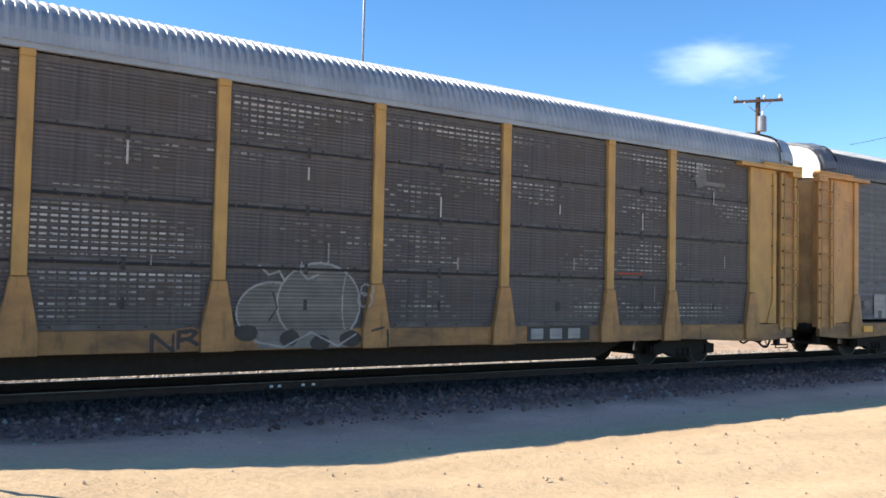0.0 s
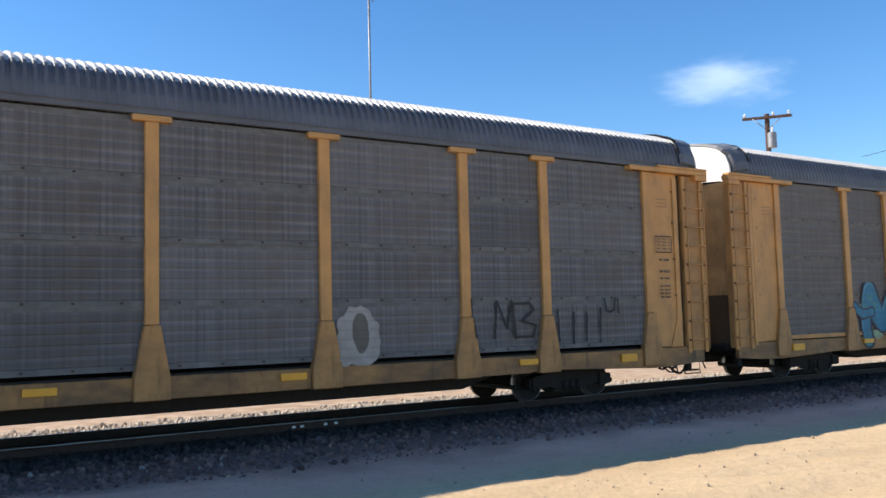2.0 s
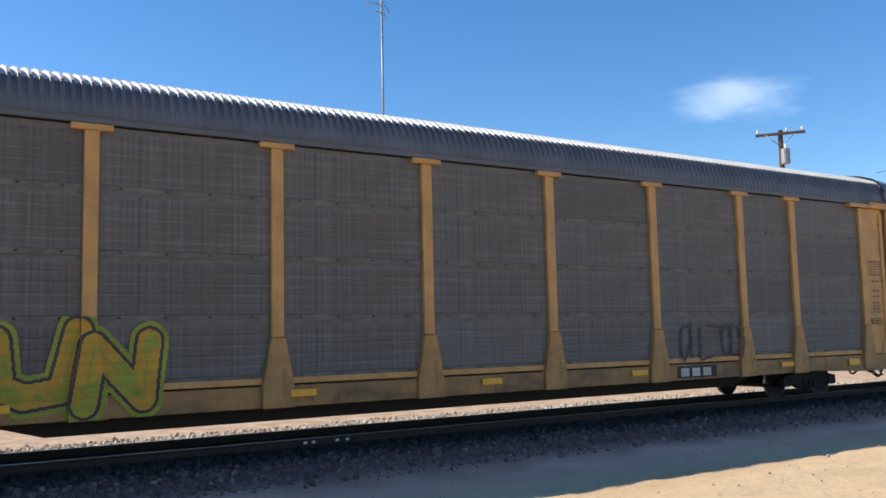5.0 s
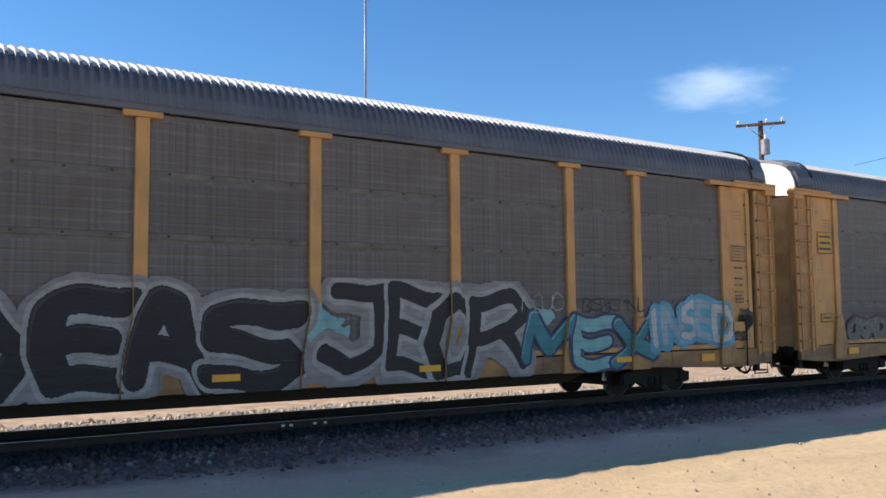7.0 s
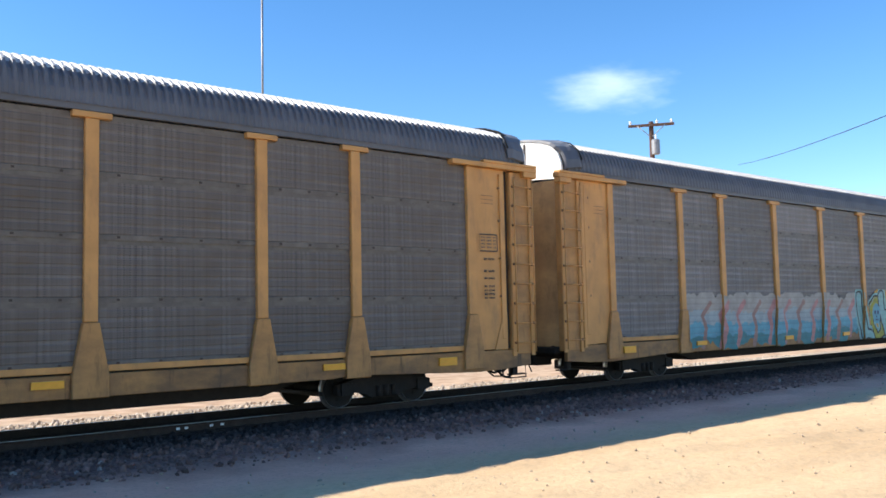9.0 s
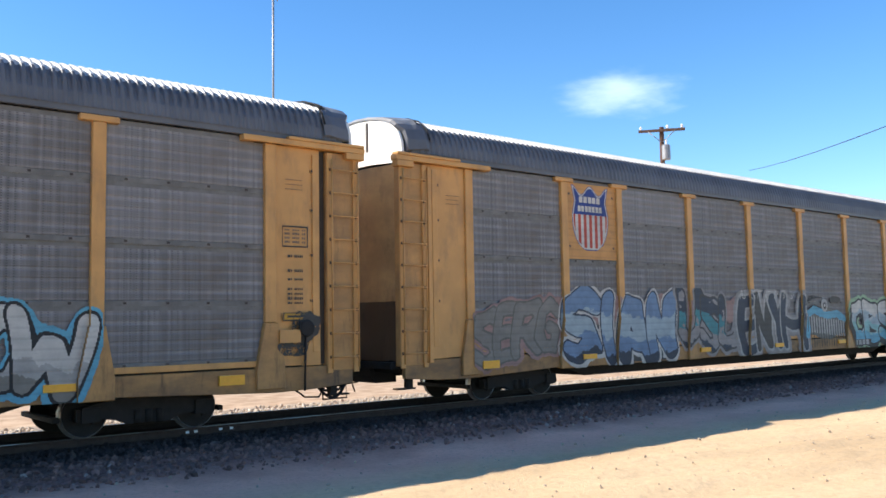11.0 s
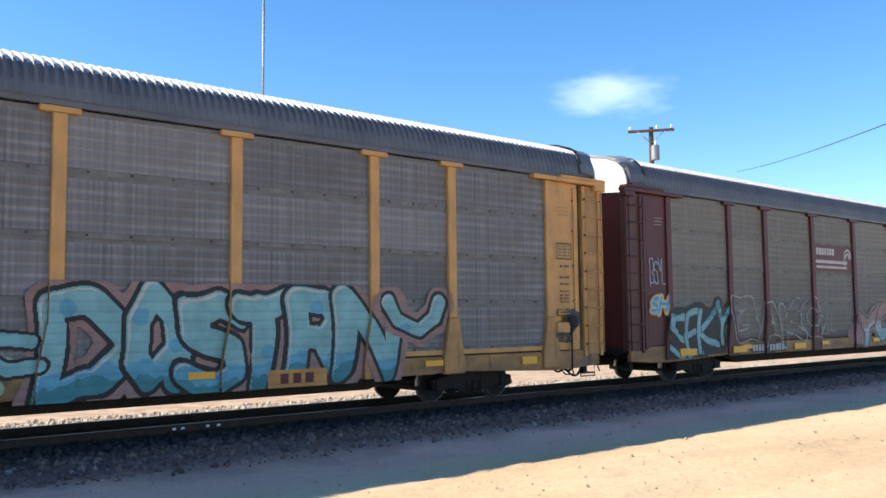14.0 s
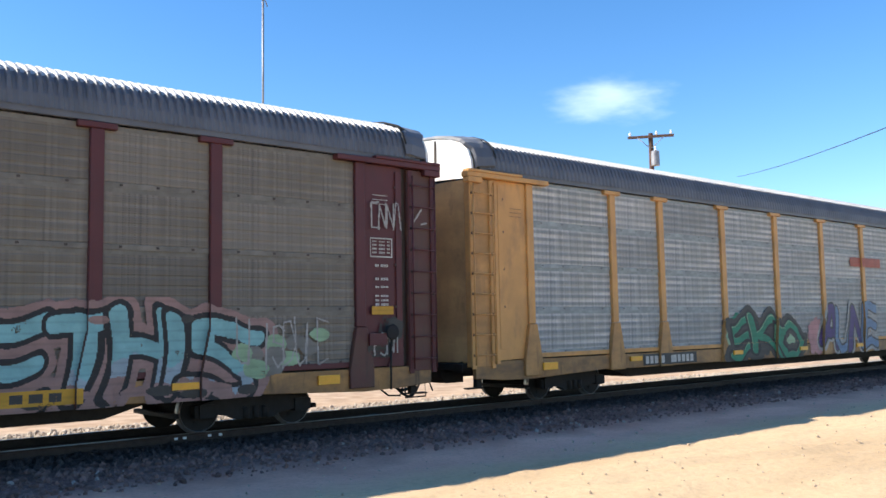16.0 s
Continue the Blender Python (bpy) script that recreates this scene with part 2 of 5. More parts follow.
# ---- mesh helpers ----
def box(bm, x0, x1, y0, y1, z0, z1, mat=0):
    v = [bm.verts.new(p) for p in ((x0, y0, z0), (x1, y0, z0), (x1, y1, z0), (x0, y1, z0), (x0, y0, z1), (x1, y0, z1), (x1, y1, z1), (x0, y1, z1))]
    for f in ((0, 3, 2, 1), (4, 5, 6, 7), (0, 1, 5, 4), (1, 2, 6, 5), (2, 3, 7, 6), (3, 0, 4, 7)):
        bm.faces.new([v[i] for i in f]).material_index = mat


def prism(bm, outline, y0, y1, mat=0):
    """An x-z outline (counter-clockwise from the front) pushed from y0 (front) to y1."""
    a, b = [bm.verts.new((x, y0, z)) for x, z in outline], [bm.verts.new((x, y1, z)) for x, z in outline]
    k = len(a)
    bm.faces.new(a).material_index = mat
    bm.faces.new(b[::-1]).material_index = mat
    for i in range(k):
        bm.faces.new((a[i], b[i], b[(i + 1) % k], a[(i + 1) % k])).material_index = mat


def shell(bm, grid, back, mat=0):
    """A sheet with thickness: rows of points, and a rule that gives each point's place on its back."""
    front = [[bm.verts.new(p) for p in row] for row in grid]
    rear = [[bm.verts.new(back(Vector(p))) for p in row] for row in grid]
    h, w = len(grid), len(grid[0])

    def quad(*v):
        bm.faces.new(v).material_index = mat

    for j in range(h - 1):
        for i in range(w - 1):
            quad(front[j][i], front[j][i + 1], front[j + 1][i + 1], front[j + 1][i])
            quad(rear[j][i], rear[j + 1][i], rear[j + 1][i + 1], rear[j][i + 1])
        for i in (0, w - 1):
            quad(front[j][i], front[j + 1][i], rear[j + 1][i], rear[j][i])
    for j in (0, h - 1):
        for i in range(w - 1):
            quad(front[j][i], front[j][i + 1], rear[j][i + 1], rear[j][i])


def tube(bm, points, r, sides=8, mat=0):
    pts = [Vector(p) for p in points]
    rings = []
    for i, p in enumerate(pts):
        d = (pts[min(i + 1, len(pts) - 1)] - pts[max(i - 1, 0)]).normalized()
        side = d.cross(Vector((0, 0, 1)) if abs(d.z) < 0.9 else Vector((1, 0, 0))).normalized()
        up = side.cross(d)
        rings.append([bm.verts.new(p + r * (math.cos(a) * side + math.sin(a) * up)) for a in (math.tau * k / sides for k in range(sides))])
    for a, b in zip(rings, rings[1:]):
        for k in range(sides):
            f = bm.faces.new((a[k], a[(k + 1) % sides], b[(k + 1) % sides], b[k]))
            f.material_index, f.smooth = mat, True
    bm.faces.new(rings[0][::-1]).material_index = mat
    bm.faces.new(rings[-1]).material_index = mat


def lathe(bm, profile, axis="Y", sides=28, mats=None, at=(0, 0, 0)):
    """Rings (along, radius) turned round an axis."""
    rings = []
    for along, r in profile:
        ring = []
        for k in range(sides):
            a = math.tau * k / sides
            c, s = r * math.cos(a), r * math.sin(a)
            p = (c, along, s) if axis == "Y" else (c, s, along)
            ring.append(bm.verts.new(Vector(p) + Vector(at)))
        rings.append(ring)
    for i, (a, b) in enumerate(zip(rings, rings[1:])):
        for k in range(sides):
            f = bm.faces.new((a[k], a[(k + 1) % sides], b[(k + 1) % sides], b[k]))
            f.smooth = False
            f.material_index = mats[i] if mats else 0
    bm.faces.new(rings[0]).material_index = mats[0] if mats else 0
    bm.faces.new(rings[-1][::-1]).material_index = mats[-1] if mats else 0


def finish(bm, name, mats, bevel=0.0):
    bmesh.ops.recalc_face_normals(bm, faces=bm.faces)
    if bevel:
        bmesh.ops.bevel(bm, geom=[e for e in bm.edges if e.calc_face_angle(0) > 0.6], offset=bevel, segments=1, affect="EDGES")
    me = bpy.data.meshes.new(name)
    bm.to_mesh(me)
    bm.free()
    for m in mats:
        me.materials.append(m)
    return me


def part(name, me, parent, label="", at=None):
    """One mesh object under a thing or a part."""
    ob = new(name, me)
    ob.parent = parent
    if at is not None:
        ob.matrix_basis = at
    if label:
        ob["label"] = label
    return ob


STORE = {}


def once(key, make):
    """Alike meshes are made once and shared."""
    if key not in STORE:
        STORE[key] = make()
    return STORE[key]


# ---- ground and track ----
TRACK_Y = 14.975
rng = random.Random(5)


def height(x, y):
    """The ground: sand, a low bed under the rails, a wheel-worn strip near the viewer."""
    d = abs(y - TRACK_Y)
    z = -0.36
    if d < 4.6:
        k = min(1, max(0, (4.6 - d) / 2.9))
        z += 0.19 * k * k * (3 - 2 * k)
    if y < 12:
        z += min(0.38, 0.075 * max(0.0, 5.0 - x)) * min(1, (12 - y) / 1.5)
    if -30 < x < 80 and y < 40:
        z += 0.018 * noise.noise((x * 0.45, y * 0.6, 0.3)) + 0.018 * noise.noise((x * 1.7, y * 2.1, 2.0))
        if y < 10.5:
            ang = x * 0.35 + y * 0.94
            z += 0.085 * noise.noise((ang * 2.2, (x - y) * 0.2, 7.0)) * min(1, max(0.25, (9.2 - y) * 0.6))
            z += 0.035 * noise.noise((ang * 5.5, (x - y) * 0.5, 3.0))
    return z


def spread(lo, hi, step, far):
    core = list(np.arange(lo, hi + step / 2, step))
    return [-f for f in reversed(far)] + core + list(far)


def build_ground():
    xs = spread(-8, 46, 0.22, (60, 90, 160, 400, 1200, 4500))
    ys = spread(4.5, 27, 0.2, (32, 45, 90, 250, 1000, 4500))
    xs[:6] = [-4500, -1200, -400, -120, -40, -16]
    ys[:6] = [-4500, -1000, -250, -60, -12, 0]
    vs = [(x, y, height(x, y)) for y in ys for x in xs]
    w = len(xs)
    fs = [(j * w + i, j * w + i + 1, (j + 1) * w + i + 1, (j + 1) * w + i) for j in range(len(ys) - 1) for i in range(w - 1)]
    me = bpy.data.meshes.new("ground")
    me.from_pydata(vs, [], fs)
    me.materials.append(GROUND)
    me.shade_smooth()
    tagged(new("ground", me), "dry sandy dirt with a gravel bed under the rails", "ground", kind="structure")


build_ground()


def build_stones(name, count, place, size, mat, label):
    """Many small broken stones in one mesh."""
    base = bmesh.new()
    bmesh.ops.create_icosphere(base, subdivisions=1, radius=1)
    bv, bf = np.array([v.co[:] for v in base.verts]), np.array([[v.index for v in f.verts] for f in base.faces])
    base.free()
    r = np.random.RandomState(3)
    vs, fs = [], []
    for i in range(count):
        x, y = place(r)
        s = size[0] + (size[1] - size[0]) * r.rand() ** 2
        v = bv * (0.75 + 0.5 * r.rand(len(bv), 1)) * (s * (0.7 + 0.6 * r.rand(3)))
        a = r.rand() * math.tau
        c, q = math.cos(a), math.sin(a)
        v = v @ np.array([[c, q, 0], [-q, c, 0], [0, 0, 1]]) + (x, y, height(x, y) + s * 0.25)
        vs.append(v)
        fs.append(bf + i * len(bv))
    me = bpy.data.meshes.new(name)
    me.from_pydata(np.concatenate(vs).tolist(), [], np.concatenate(fs).tolist())
    me.materials.append(mat)
    tagged(new(name, me), label, "ballast", kind="stuff")


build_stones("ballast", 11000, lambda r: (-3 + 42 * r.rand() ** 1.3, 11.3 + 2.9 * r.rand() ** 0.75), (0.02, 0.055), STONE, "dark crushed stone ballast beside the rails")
build_stones("gravel", 3500, lambda r: (2 + 34 * r.rand(), 17.2 + 2.6 * r.rand()), (0.02, 0.06), plain("pale_gravel_stone", (0.42, 0.35, 0.28), 0.9, 0, 0.5, 3.0), "pale loose gravel beyond the rails")
build_stones("pebbles", 500, lambda r: (1 + 26 * r.rand(), 5 + 6.5 * r.rand()), (0.008, 0.03), plain("sandstone_pebble", (0.42, 0.32, 0.22), 0.9), "small pale pebbles lying on the sand")


def build_track():
    track = tagged(new("railway_track"), "worn steel railway track on dark timber ties", "railway track", kind="structure")

    def rail_mesh():
        bm = bmesh.new()
        half = [(0.07, -0.172), (0.07, -0.16), (0.012, -0.13), (0.012, -0.045), (0.036, -0.032), (0.036, -0.006), (0.026, 0.0)]
        ring = half + [(-a, b) for a, b in reversed(half)]
        a = [bm.verts.new((-260, y, z)) for y, z in ring]
        b = [bm.verts.new((420, y, z)) for y, z in ring]
        for i in range(len(ring)):
            f = bm.faces.new((a[i], a[(i + 1) % len(ring)], b[(i + 1) % len(ring)], b[i]))
            f.material_index = 1 if ring[i][1] > -0.01 and ring[(i + 1) % len(ring)][1] > -0.01 else 0
        return finish(bm, "rail", (RAIL_SIDE, RAIL_TOP))

    me = rail_mesh()
    for y in (-0.75, 0.75):
        part("rail", me, track, "steel rail with a polished head", pose(0, TRACK_Y + y, 0))
    bm = bmesh.new()
    box(bm, -0.11, 0.11, -1.3, 1.3, -0.33, -0.165)
    tie = finish(bm, "tie", (TIE_WOOD,), 0.012)
    bm = bmesh.new()
    box(bm, -0.09, 0.09, -0.17, 0.17, -0.168, -0.15)
    for dx in (-0.05, 0.05):
        for dy in (-0.1, 0.1):
            box(bm, dx - 0.012, dx + 0.012, dy - 0.012, dy + 0.012, -0.15, -0.12)
    plate = finish(bm, "tie_plate", (RAIL_SIDE,))
    for i in range(120):
        x = -8 + i * 0.5 + rng.uniform(-0.02, 0.02)
        ob = part("tie", tie, track, at=pose(x, TRACK_Y + rng.uniform(-0.05, 0.05), 0, rz=rng.uniform(-1, 1)))
        part("tie_plate", plate, ob, at=pose(0, -0.75, 0))


build_track()


# ---- the train ----
PITCH = 28.6
POSTS = (-12.015, -9.12, -7.17, -4.302, -1.434, 1.434, 4.302, 7.17, 9.12, 12.015)
TOP, FLARE, SILL_TOP, SILL_LOW = 4.90, 1.73, 0.96, 0.62
FACE = -1.6           # outer face of the posts, near side
SKIN = -1.52          # side sheets
ROOF = [(1.60, 5.0), (1.58, 5.2), (1.49, 5.41), (1.38, 5.53), (1.25, 5.63), (0.9, 5.75), (0.45, 5.83), (0.0, 5.86)]
ROOF = ROOF + [(-y, z) for y, z in reversed(ROOF[:-1])]


def roof_mesh(mat):
    """Corrugated roof: ribs run across it; the steep sides are coloured as shaded, the top as sunlit."""
    bm = bmesh.new()
    pitch, x, rows = 0.142, -13.3, []
    while x <= 13.301:
        for dx, lift in ((0.0, 0.0), (0.028, 0.078), (0.07, 0.082), (0.1, 0.0)):
            rows.append((x + dx, lift))
        x += pitch
    rings = []
    for x, lift in rows:
        ring = []
        for y, z in ROOF:
            k = lift * (0.22 + 0.78 * min(1.0, max(0.0, (z - 5.25) / 0.28)))
            ring.append(bm.verts.new((x, -y * (1 + k / 1.7), z + k * (0.2 + 0.8 * (1 - abs(y) / 1.6)))))
        rings.append(ring)
    for a, b in zip(rings, rings[1:]):
        for k in range(len(ROOF) - 1):
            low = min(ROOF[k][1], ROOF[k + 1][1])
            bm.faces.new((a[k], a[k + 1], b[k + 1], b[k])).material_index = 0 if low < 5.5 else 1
    return finish(bm, "roof", (mat, ROOF_SUNLIT))


def hood_mesh(mat):
    """Flat sheet over a roof end, crumpled where it laps the ribs, its lip bent down over the end doors; x grows outwards."""
    bm = bmesh.new()
    crumple = random.Random(8)
    grid = []
    for x, lift in ((13.12, 0.055), (13.2, 0.072), (13.35, 0.055), (13.55, 0.05), (13.72, 0.035), (13.75, 0.0)):
        grid.append([(x - (0.12 if abs(y) > 1.4 and x > 13.5 else 0) + (crumple.uniform(-0.06, 0.06) if x < 13.3 else 0), -y * (1 + lift / 1.7), z + lift + (crumple.uniform(-0.012, 0.02) if x < 13.4 else 0)) for y, z in ROOF])
    shell(bm, grid, lambda p: (p.x, p.y * 0.985, p.z - 0.025))
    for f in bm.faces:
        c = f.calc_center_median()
        # the hood's steep sides take the roof's painted shade colour
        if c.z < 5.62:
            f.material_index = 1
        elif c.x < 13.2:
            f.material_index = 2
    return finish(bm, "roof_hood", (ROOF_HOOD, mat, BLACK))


def fascia_mesh(mat):
    bm = bmesh.new()
    box(bm, -13.5, 13.5, -1.585, -1.49, TOP + 0.006, 5.06)
    return finish(bm, "eave_strip", (mat,), 0.01)


def strap_mesh():
    bm = bmesh.new()
    tube(bm, [(0, -y * 1.045, z + 0.075) for y, z in ROOF[1:-1]], 0.018, 5)
    return finish(bm, "roof_strap", (BLACK,))


def post_mesh(mat, tee):
    bm = bmesh.new()
    prism(bm, [(-0.105, FLARE), (0.105, FLARE), (0.105, TOP - 0.1), (-0.105, TOP - 0.1)], FACE, SKIN + 0.03)
    if tee:
        prism(bm, [(-0.30, TOP - 0.1), (0.30, TOP - 0.1), (0.30, TOP), (-0.30, TOP)], FACE - 0.015, SKIN + 0.03)
    else:
        prism(bm, [(-0.105, TOP - 0.1), (0.105, TOP - 0.1), (0.105, TOP + 0.02), (-0.105, TOP + 0.02)], FACE - 0.005, SKIN + 0.03)
    return finish(bm, "post", (mat, BOLT), 0.012)


def foot_mesh(mat):
    bm = bmesh.new()
    prism(bm, [(-0.27, SILL_LOW - 0.01), (0.27, SILL_LOW - 0.01), (0.27, SILL_TOP - 0.02), (0.12, FLARE - 0.006), (-0.12, FLARE - 0.006), (-0.27, SILL_TOP - 0.02)], FACE - 0.03, SKIN + 0.04)
    return finish(bm, "post_foot", (mat,), 0.012)


def panel_mesh(width, high, mat, ribs, count):
    """One ribbed side sheet with flat bolted margins; its lower left corner is at the origin, its face towards -y."""
    bm = bmesh.new()
    zs, margin = [(0.0, -0.016), (0.075, -0.016), (0.09, 0.0)], 0.09
    n = ribs
    step = (high - margin - 0.075) / n
    for i in range(n):
        z = margin + i * step
        zs += [(z + step * 0.12, -0.010), (z + step * 0.62, -0.010), (z + step * 0.74, 0.0), (z + step, 0.0)]
    zs += [(high - 0.004, 0.0)]
    shell(bm, [[(0, y, z), (width, y, z)] for z, y in zs], lambda p: (p.x, 0.012, p.z))
    bm.faces.ensure_lookup_table()
    for f in bm.faces:
        z = f.calc_center_median().z
        if z < 0.085 or z > high - 0.072:
            f.material_index = 2
    for z in (0.045,):
        for k in range(count):
            x = width * (k + 0.5) / count
            half = 0.011 if mat is SHEET_SILVER else 0.02
            box(bm, x - half * 1.2, x + half * 1.2, -0.026, 0.01, z - half * 0.9, z + half * 0.9, 1)
    return finish(bm, "side_panel", (mat, BOLT, SEAMS[mat.name]))


def wheelset_mesh():
    bm = bmesh.new()
    lathe(bm, [(-0.95, 0.06), (-0.82, 0.08), (-0.8, 0.342), (-0.81, 0.355), (-0.73, 0.36), (-0.715, 0.385), (-0.69, 0.385), (-0.68, 0.3), (-0.7, 0.1), (0.7, 0.1), (0.68, 0.3), (0.69, 0.385), (0.715, 0.385), (0.73, 0.36), (0.81, 0.355), (0.8, 0.342), (0.82, 0.08), (0.95, 0.06)],
          mats=[0, 0, 1, 1, 1, 1, 0, 0, 0, 0, 0, 1, 1, 1, 1, 0, 0])
    for k in range(3):
        a = math.tau * k / 3
        c, s = 0.2 * math.cos(a), 0.2 * math.sin(a)
        box(bm, c - 0.02, c + 0.02, -0.835, -0.8, s - 0.02, s + 0.02)
    return finish(bm, "wheelset", (IRON, TREAD))


def side_frame_mesh():
    """Cast truck side frame with two spring nests."""
    bm = bmesh.new()
    prism(bm, [(-1.12, 0.28), (-0.98, 0.24), (-0.78, 0.3), (-0.5, 0.26), (-0.35, 0.19), (0.35, 0.19), (0.5, 0.26), (0.78, 0.3), (0.98, 0.24), (1.12, 0.28), (1.12, 0.46), (0.85, 0.52), (0.4, 0.62), (-0.4, 0.62), (-0.85, 0.52), (-1.12, 0.46)], -1.08, -0.92)
    for x in (-0.91, 0.91):
        box(bm, x - 0.14, x + 0.14, -1.12, -0.9, 0.26, 0.48)
    for x in (-0.18, 0.0, 0.18):
        tube(bm, [(x, -1.06, 0.2), (x, -1.06, 0.4)], 0.07, 8)
    return finish(bm, "side_frame", (IRON,), 0.0)


def bolster_mesh():
    bm = bmesh.new()
    box(bm, -0.22, 0.22, -1.0, 1.0, 0.36, 0.6)
    lathe(bm, [(0.58, 0.2), (0.72, 0.2)], "Z", 16)
    return finish(bm, "bolster", (IRON,))


def brake_beam_mesh():
    bm = bmesh.new()
    box(bm, -0.05, 0.05, -0.85, 0.85, 0.26, 0.34)
    return finish(bm, "brake_beam", (IRON,), 0.01)


WHEELSETS = []


def build_truck(car, x):
    truck = part("truck", once("bolster", bolster_mesh), car, "dark cast-iron two-axle truck", pose(x, 0, 0))
    beam = once("brake_beam", brake_beam_mesh)
    for dx in (-1.34, 1.34):
        part("brake_beam", beam, truck, at=pose(dx, 0, 0))
    me = once("side_frame", side_frame_mesh)
    part("side_frame", me, truck)
    part("side_frame", me, truck, at=pose(0, 0, 0, rz=180))
    for dx in (-0.91, 0.91):
        WHEELSETS.append((part("wheelset", once("wheelset", wheelset_mesh), truck, "iron wheels with bright worn treads", pose(dx, 0, 0.36)), dx))


def side_door_mesh(mat, slot=True):
    """Plain sheet between the last post and the corner, with a raised frame and a lower plate; x runs outwards from 0."""
    bm = bmesh.new()
    box(bm, 0.1, 1.0, -1.55, -1.50, 0.98, TOP - 0.1)
    box(bm, 0.84, 0.98, -1.585, -1.545, 1.2, TOP - 0.2)
    # dark backing added behind the slot in place of the shade inside
    if slot:
        box(bm, 0.97, 1.16, -1.49, -1.44, 0.98, TOP - 0.1, 1)
    else:
        box(bm, 0.99, 1.15, -1.545, -1.44, 0.98, TOP - 0.1)
        box(bm, 1.0, 1.1, -1.60, -1.54, 0.9, TOP - 0.16)
    for z in (2.1, 2.9, 3.7, 4.4):
        box(bm, 0.8, 0.86, -1.58, -1.545, z - 0.03, z + 0.03, 1)
    prism(bm, [(0.62, 0.97), (1.0, 0.97), (1.0, 1.75), (0.9, 1.75)], -1.575, -1.54)
    return finish(bm, "end_side_sheet", (mat, BOLT), 0.008)


def corner_mesh(mat):
    bm = bmesh.new()
    box(bm, 1.13, 1.80, -1.57, -1.42, 0.86, TOP - 0.12)
    return finish(bm, "corner_post", (mat,), 0.01)


def flange_mesh(mat):
    bm = bmesh.new()
    box(bm, -0.055, 0.055, -1.605, -1.571, 0.82, TOP - 0.13)
    return finish(bm, "corner_flange", (mat,), 0.008)


def ladder_mesh(mat):
    bm = bmesh.new()
    for x in (1.2, 1.76):
        tube(bm, [(x, -1.66, 0.9), (x, -1.66, TOP - 0.25)], 0.017, 6)
    for i in range(9):
        z = 1.1 + i * 0.42
        tube(bm, [(1.2, -1.59, z), (1.2, -1.67, z), (1.76, -1.67, z), (1.76, -1.59, z)], 0.013, 6)
        for x in (1.2, 1.76):
            box(bm, x - 0.025, x + 0.025, -1.625, -1.6, z - 0.025, z + 0.025, 1)
    return finish(bm, "ladder", (mat, BOLT))


def header_mesh(mat):
    bm = bmesh.new()
    box(bm, -0.55, 1.92, -1.68, -1.48, TOP - 0.1, TOP + 0.005)
    box(bm, 0.3, 1.9, -1.7, -1.5, TOP + 0.0, TOP + 0.06)
    box(bm, 1.5, 1.9, -1.69, -1.5, TOP - 0.22, TOP - 0.1)
    return finish(bm, "header_beam", (mat,), 0.012)


def end_door_mesh(mat, low):
    """Bulging pair of end doors with a middle slit; x grows outwards."""
    bm = bmesh.new()
    ys = [-1.46 + 2.92 * k / 16 for k in range(17)]
    zs = (0.95, 1.6, 2.1, 2.9, 2.93, 4.5, 4.78)
    grid = [[(13.66 + 0.2 * (1 - (y / 1.5) ** 2) - (0.05 if abs(y) < 0.05 else 0) + (0.012 if z in (2.9, 2.93) else 0), y, z) for y in ys] for z in zs]
    shell(bm, grid, lambda p: (p.x - 0.06, p.y, p.z))
    for f in bm.faces:
        f.material_index = 1 if f.calc_center_median().z < 2.0 else 0
    return finish(bm, "end_door", (mat, low))


def end_gable_mesh():
    """White plate that closes the roof above the doors."""
    bm = bmesh.new()
    low = [(y, 4.78 + 0.10 * (1 - (y / 1.5) ** 2)) for y in (-1.5, -1.0, -0.5, 0, 0.5, 1.0, 1.5)]
    ring = low + [(y * 0.98, z - 0.02) for y, z in ROOF]
    a, b = [bm.verts.new((13.72, y, z)) for y, z in ring], [bm.verts.new((13.66, y, z)) for y, z in ring]
    for q in (a, b[::-1]):
        bm.faces.new(q)
    for i in range(len(a)):
        bm.faces.new((a[i], b[i], b[(i + 1) % len(a)], a[(i + 1) % len(a)]))
    for y in (-0.35, 0.42):
        box(bm, 13.715, 13.74, y - 0.03, y + 0.03, 5.15, 5.75, 1)
    tube(bm, [(13.72, -0.9, 5.25), (13.8, -0.85, 5.22), (13.8, -0.4, 5.22), (13.72, -0.35, 5.25)], 0.015, 5, 1)
    return finish(bm, "roof_gable", (WHITE_END, BOLT))


def platform_mesh():
    """Draft-gear housing and footboard under an end door; x grows outwards."""
    bm = bmesh.new()
    box(bm, 13.3, 13.92, -1.38, 1.38, 0.8, 0.93)
    prism(bm, [(13.2, 0.5), (13.7, 0.5), (13.85, 0.62), (13.85, 0.8), (13.2, 0.8)], -0.62, 0.62)
    for y in (-1.3, 1.3):
        box(bm, 13.35, 13.5, y - 0.06, y + 0.06, 0.42, 0.8)
        box(bm, 13.3, 13.75, y - 0.09, y + 0.09, 0.40, 0.43)
    return finish(bm, "end_platform", (IRON,), 0.012)


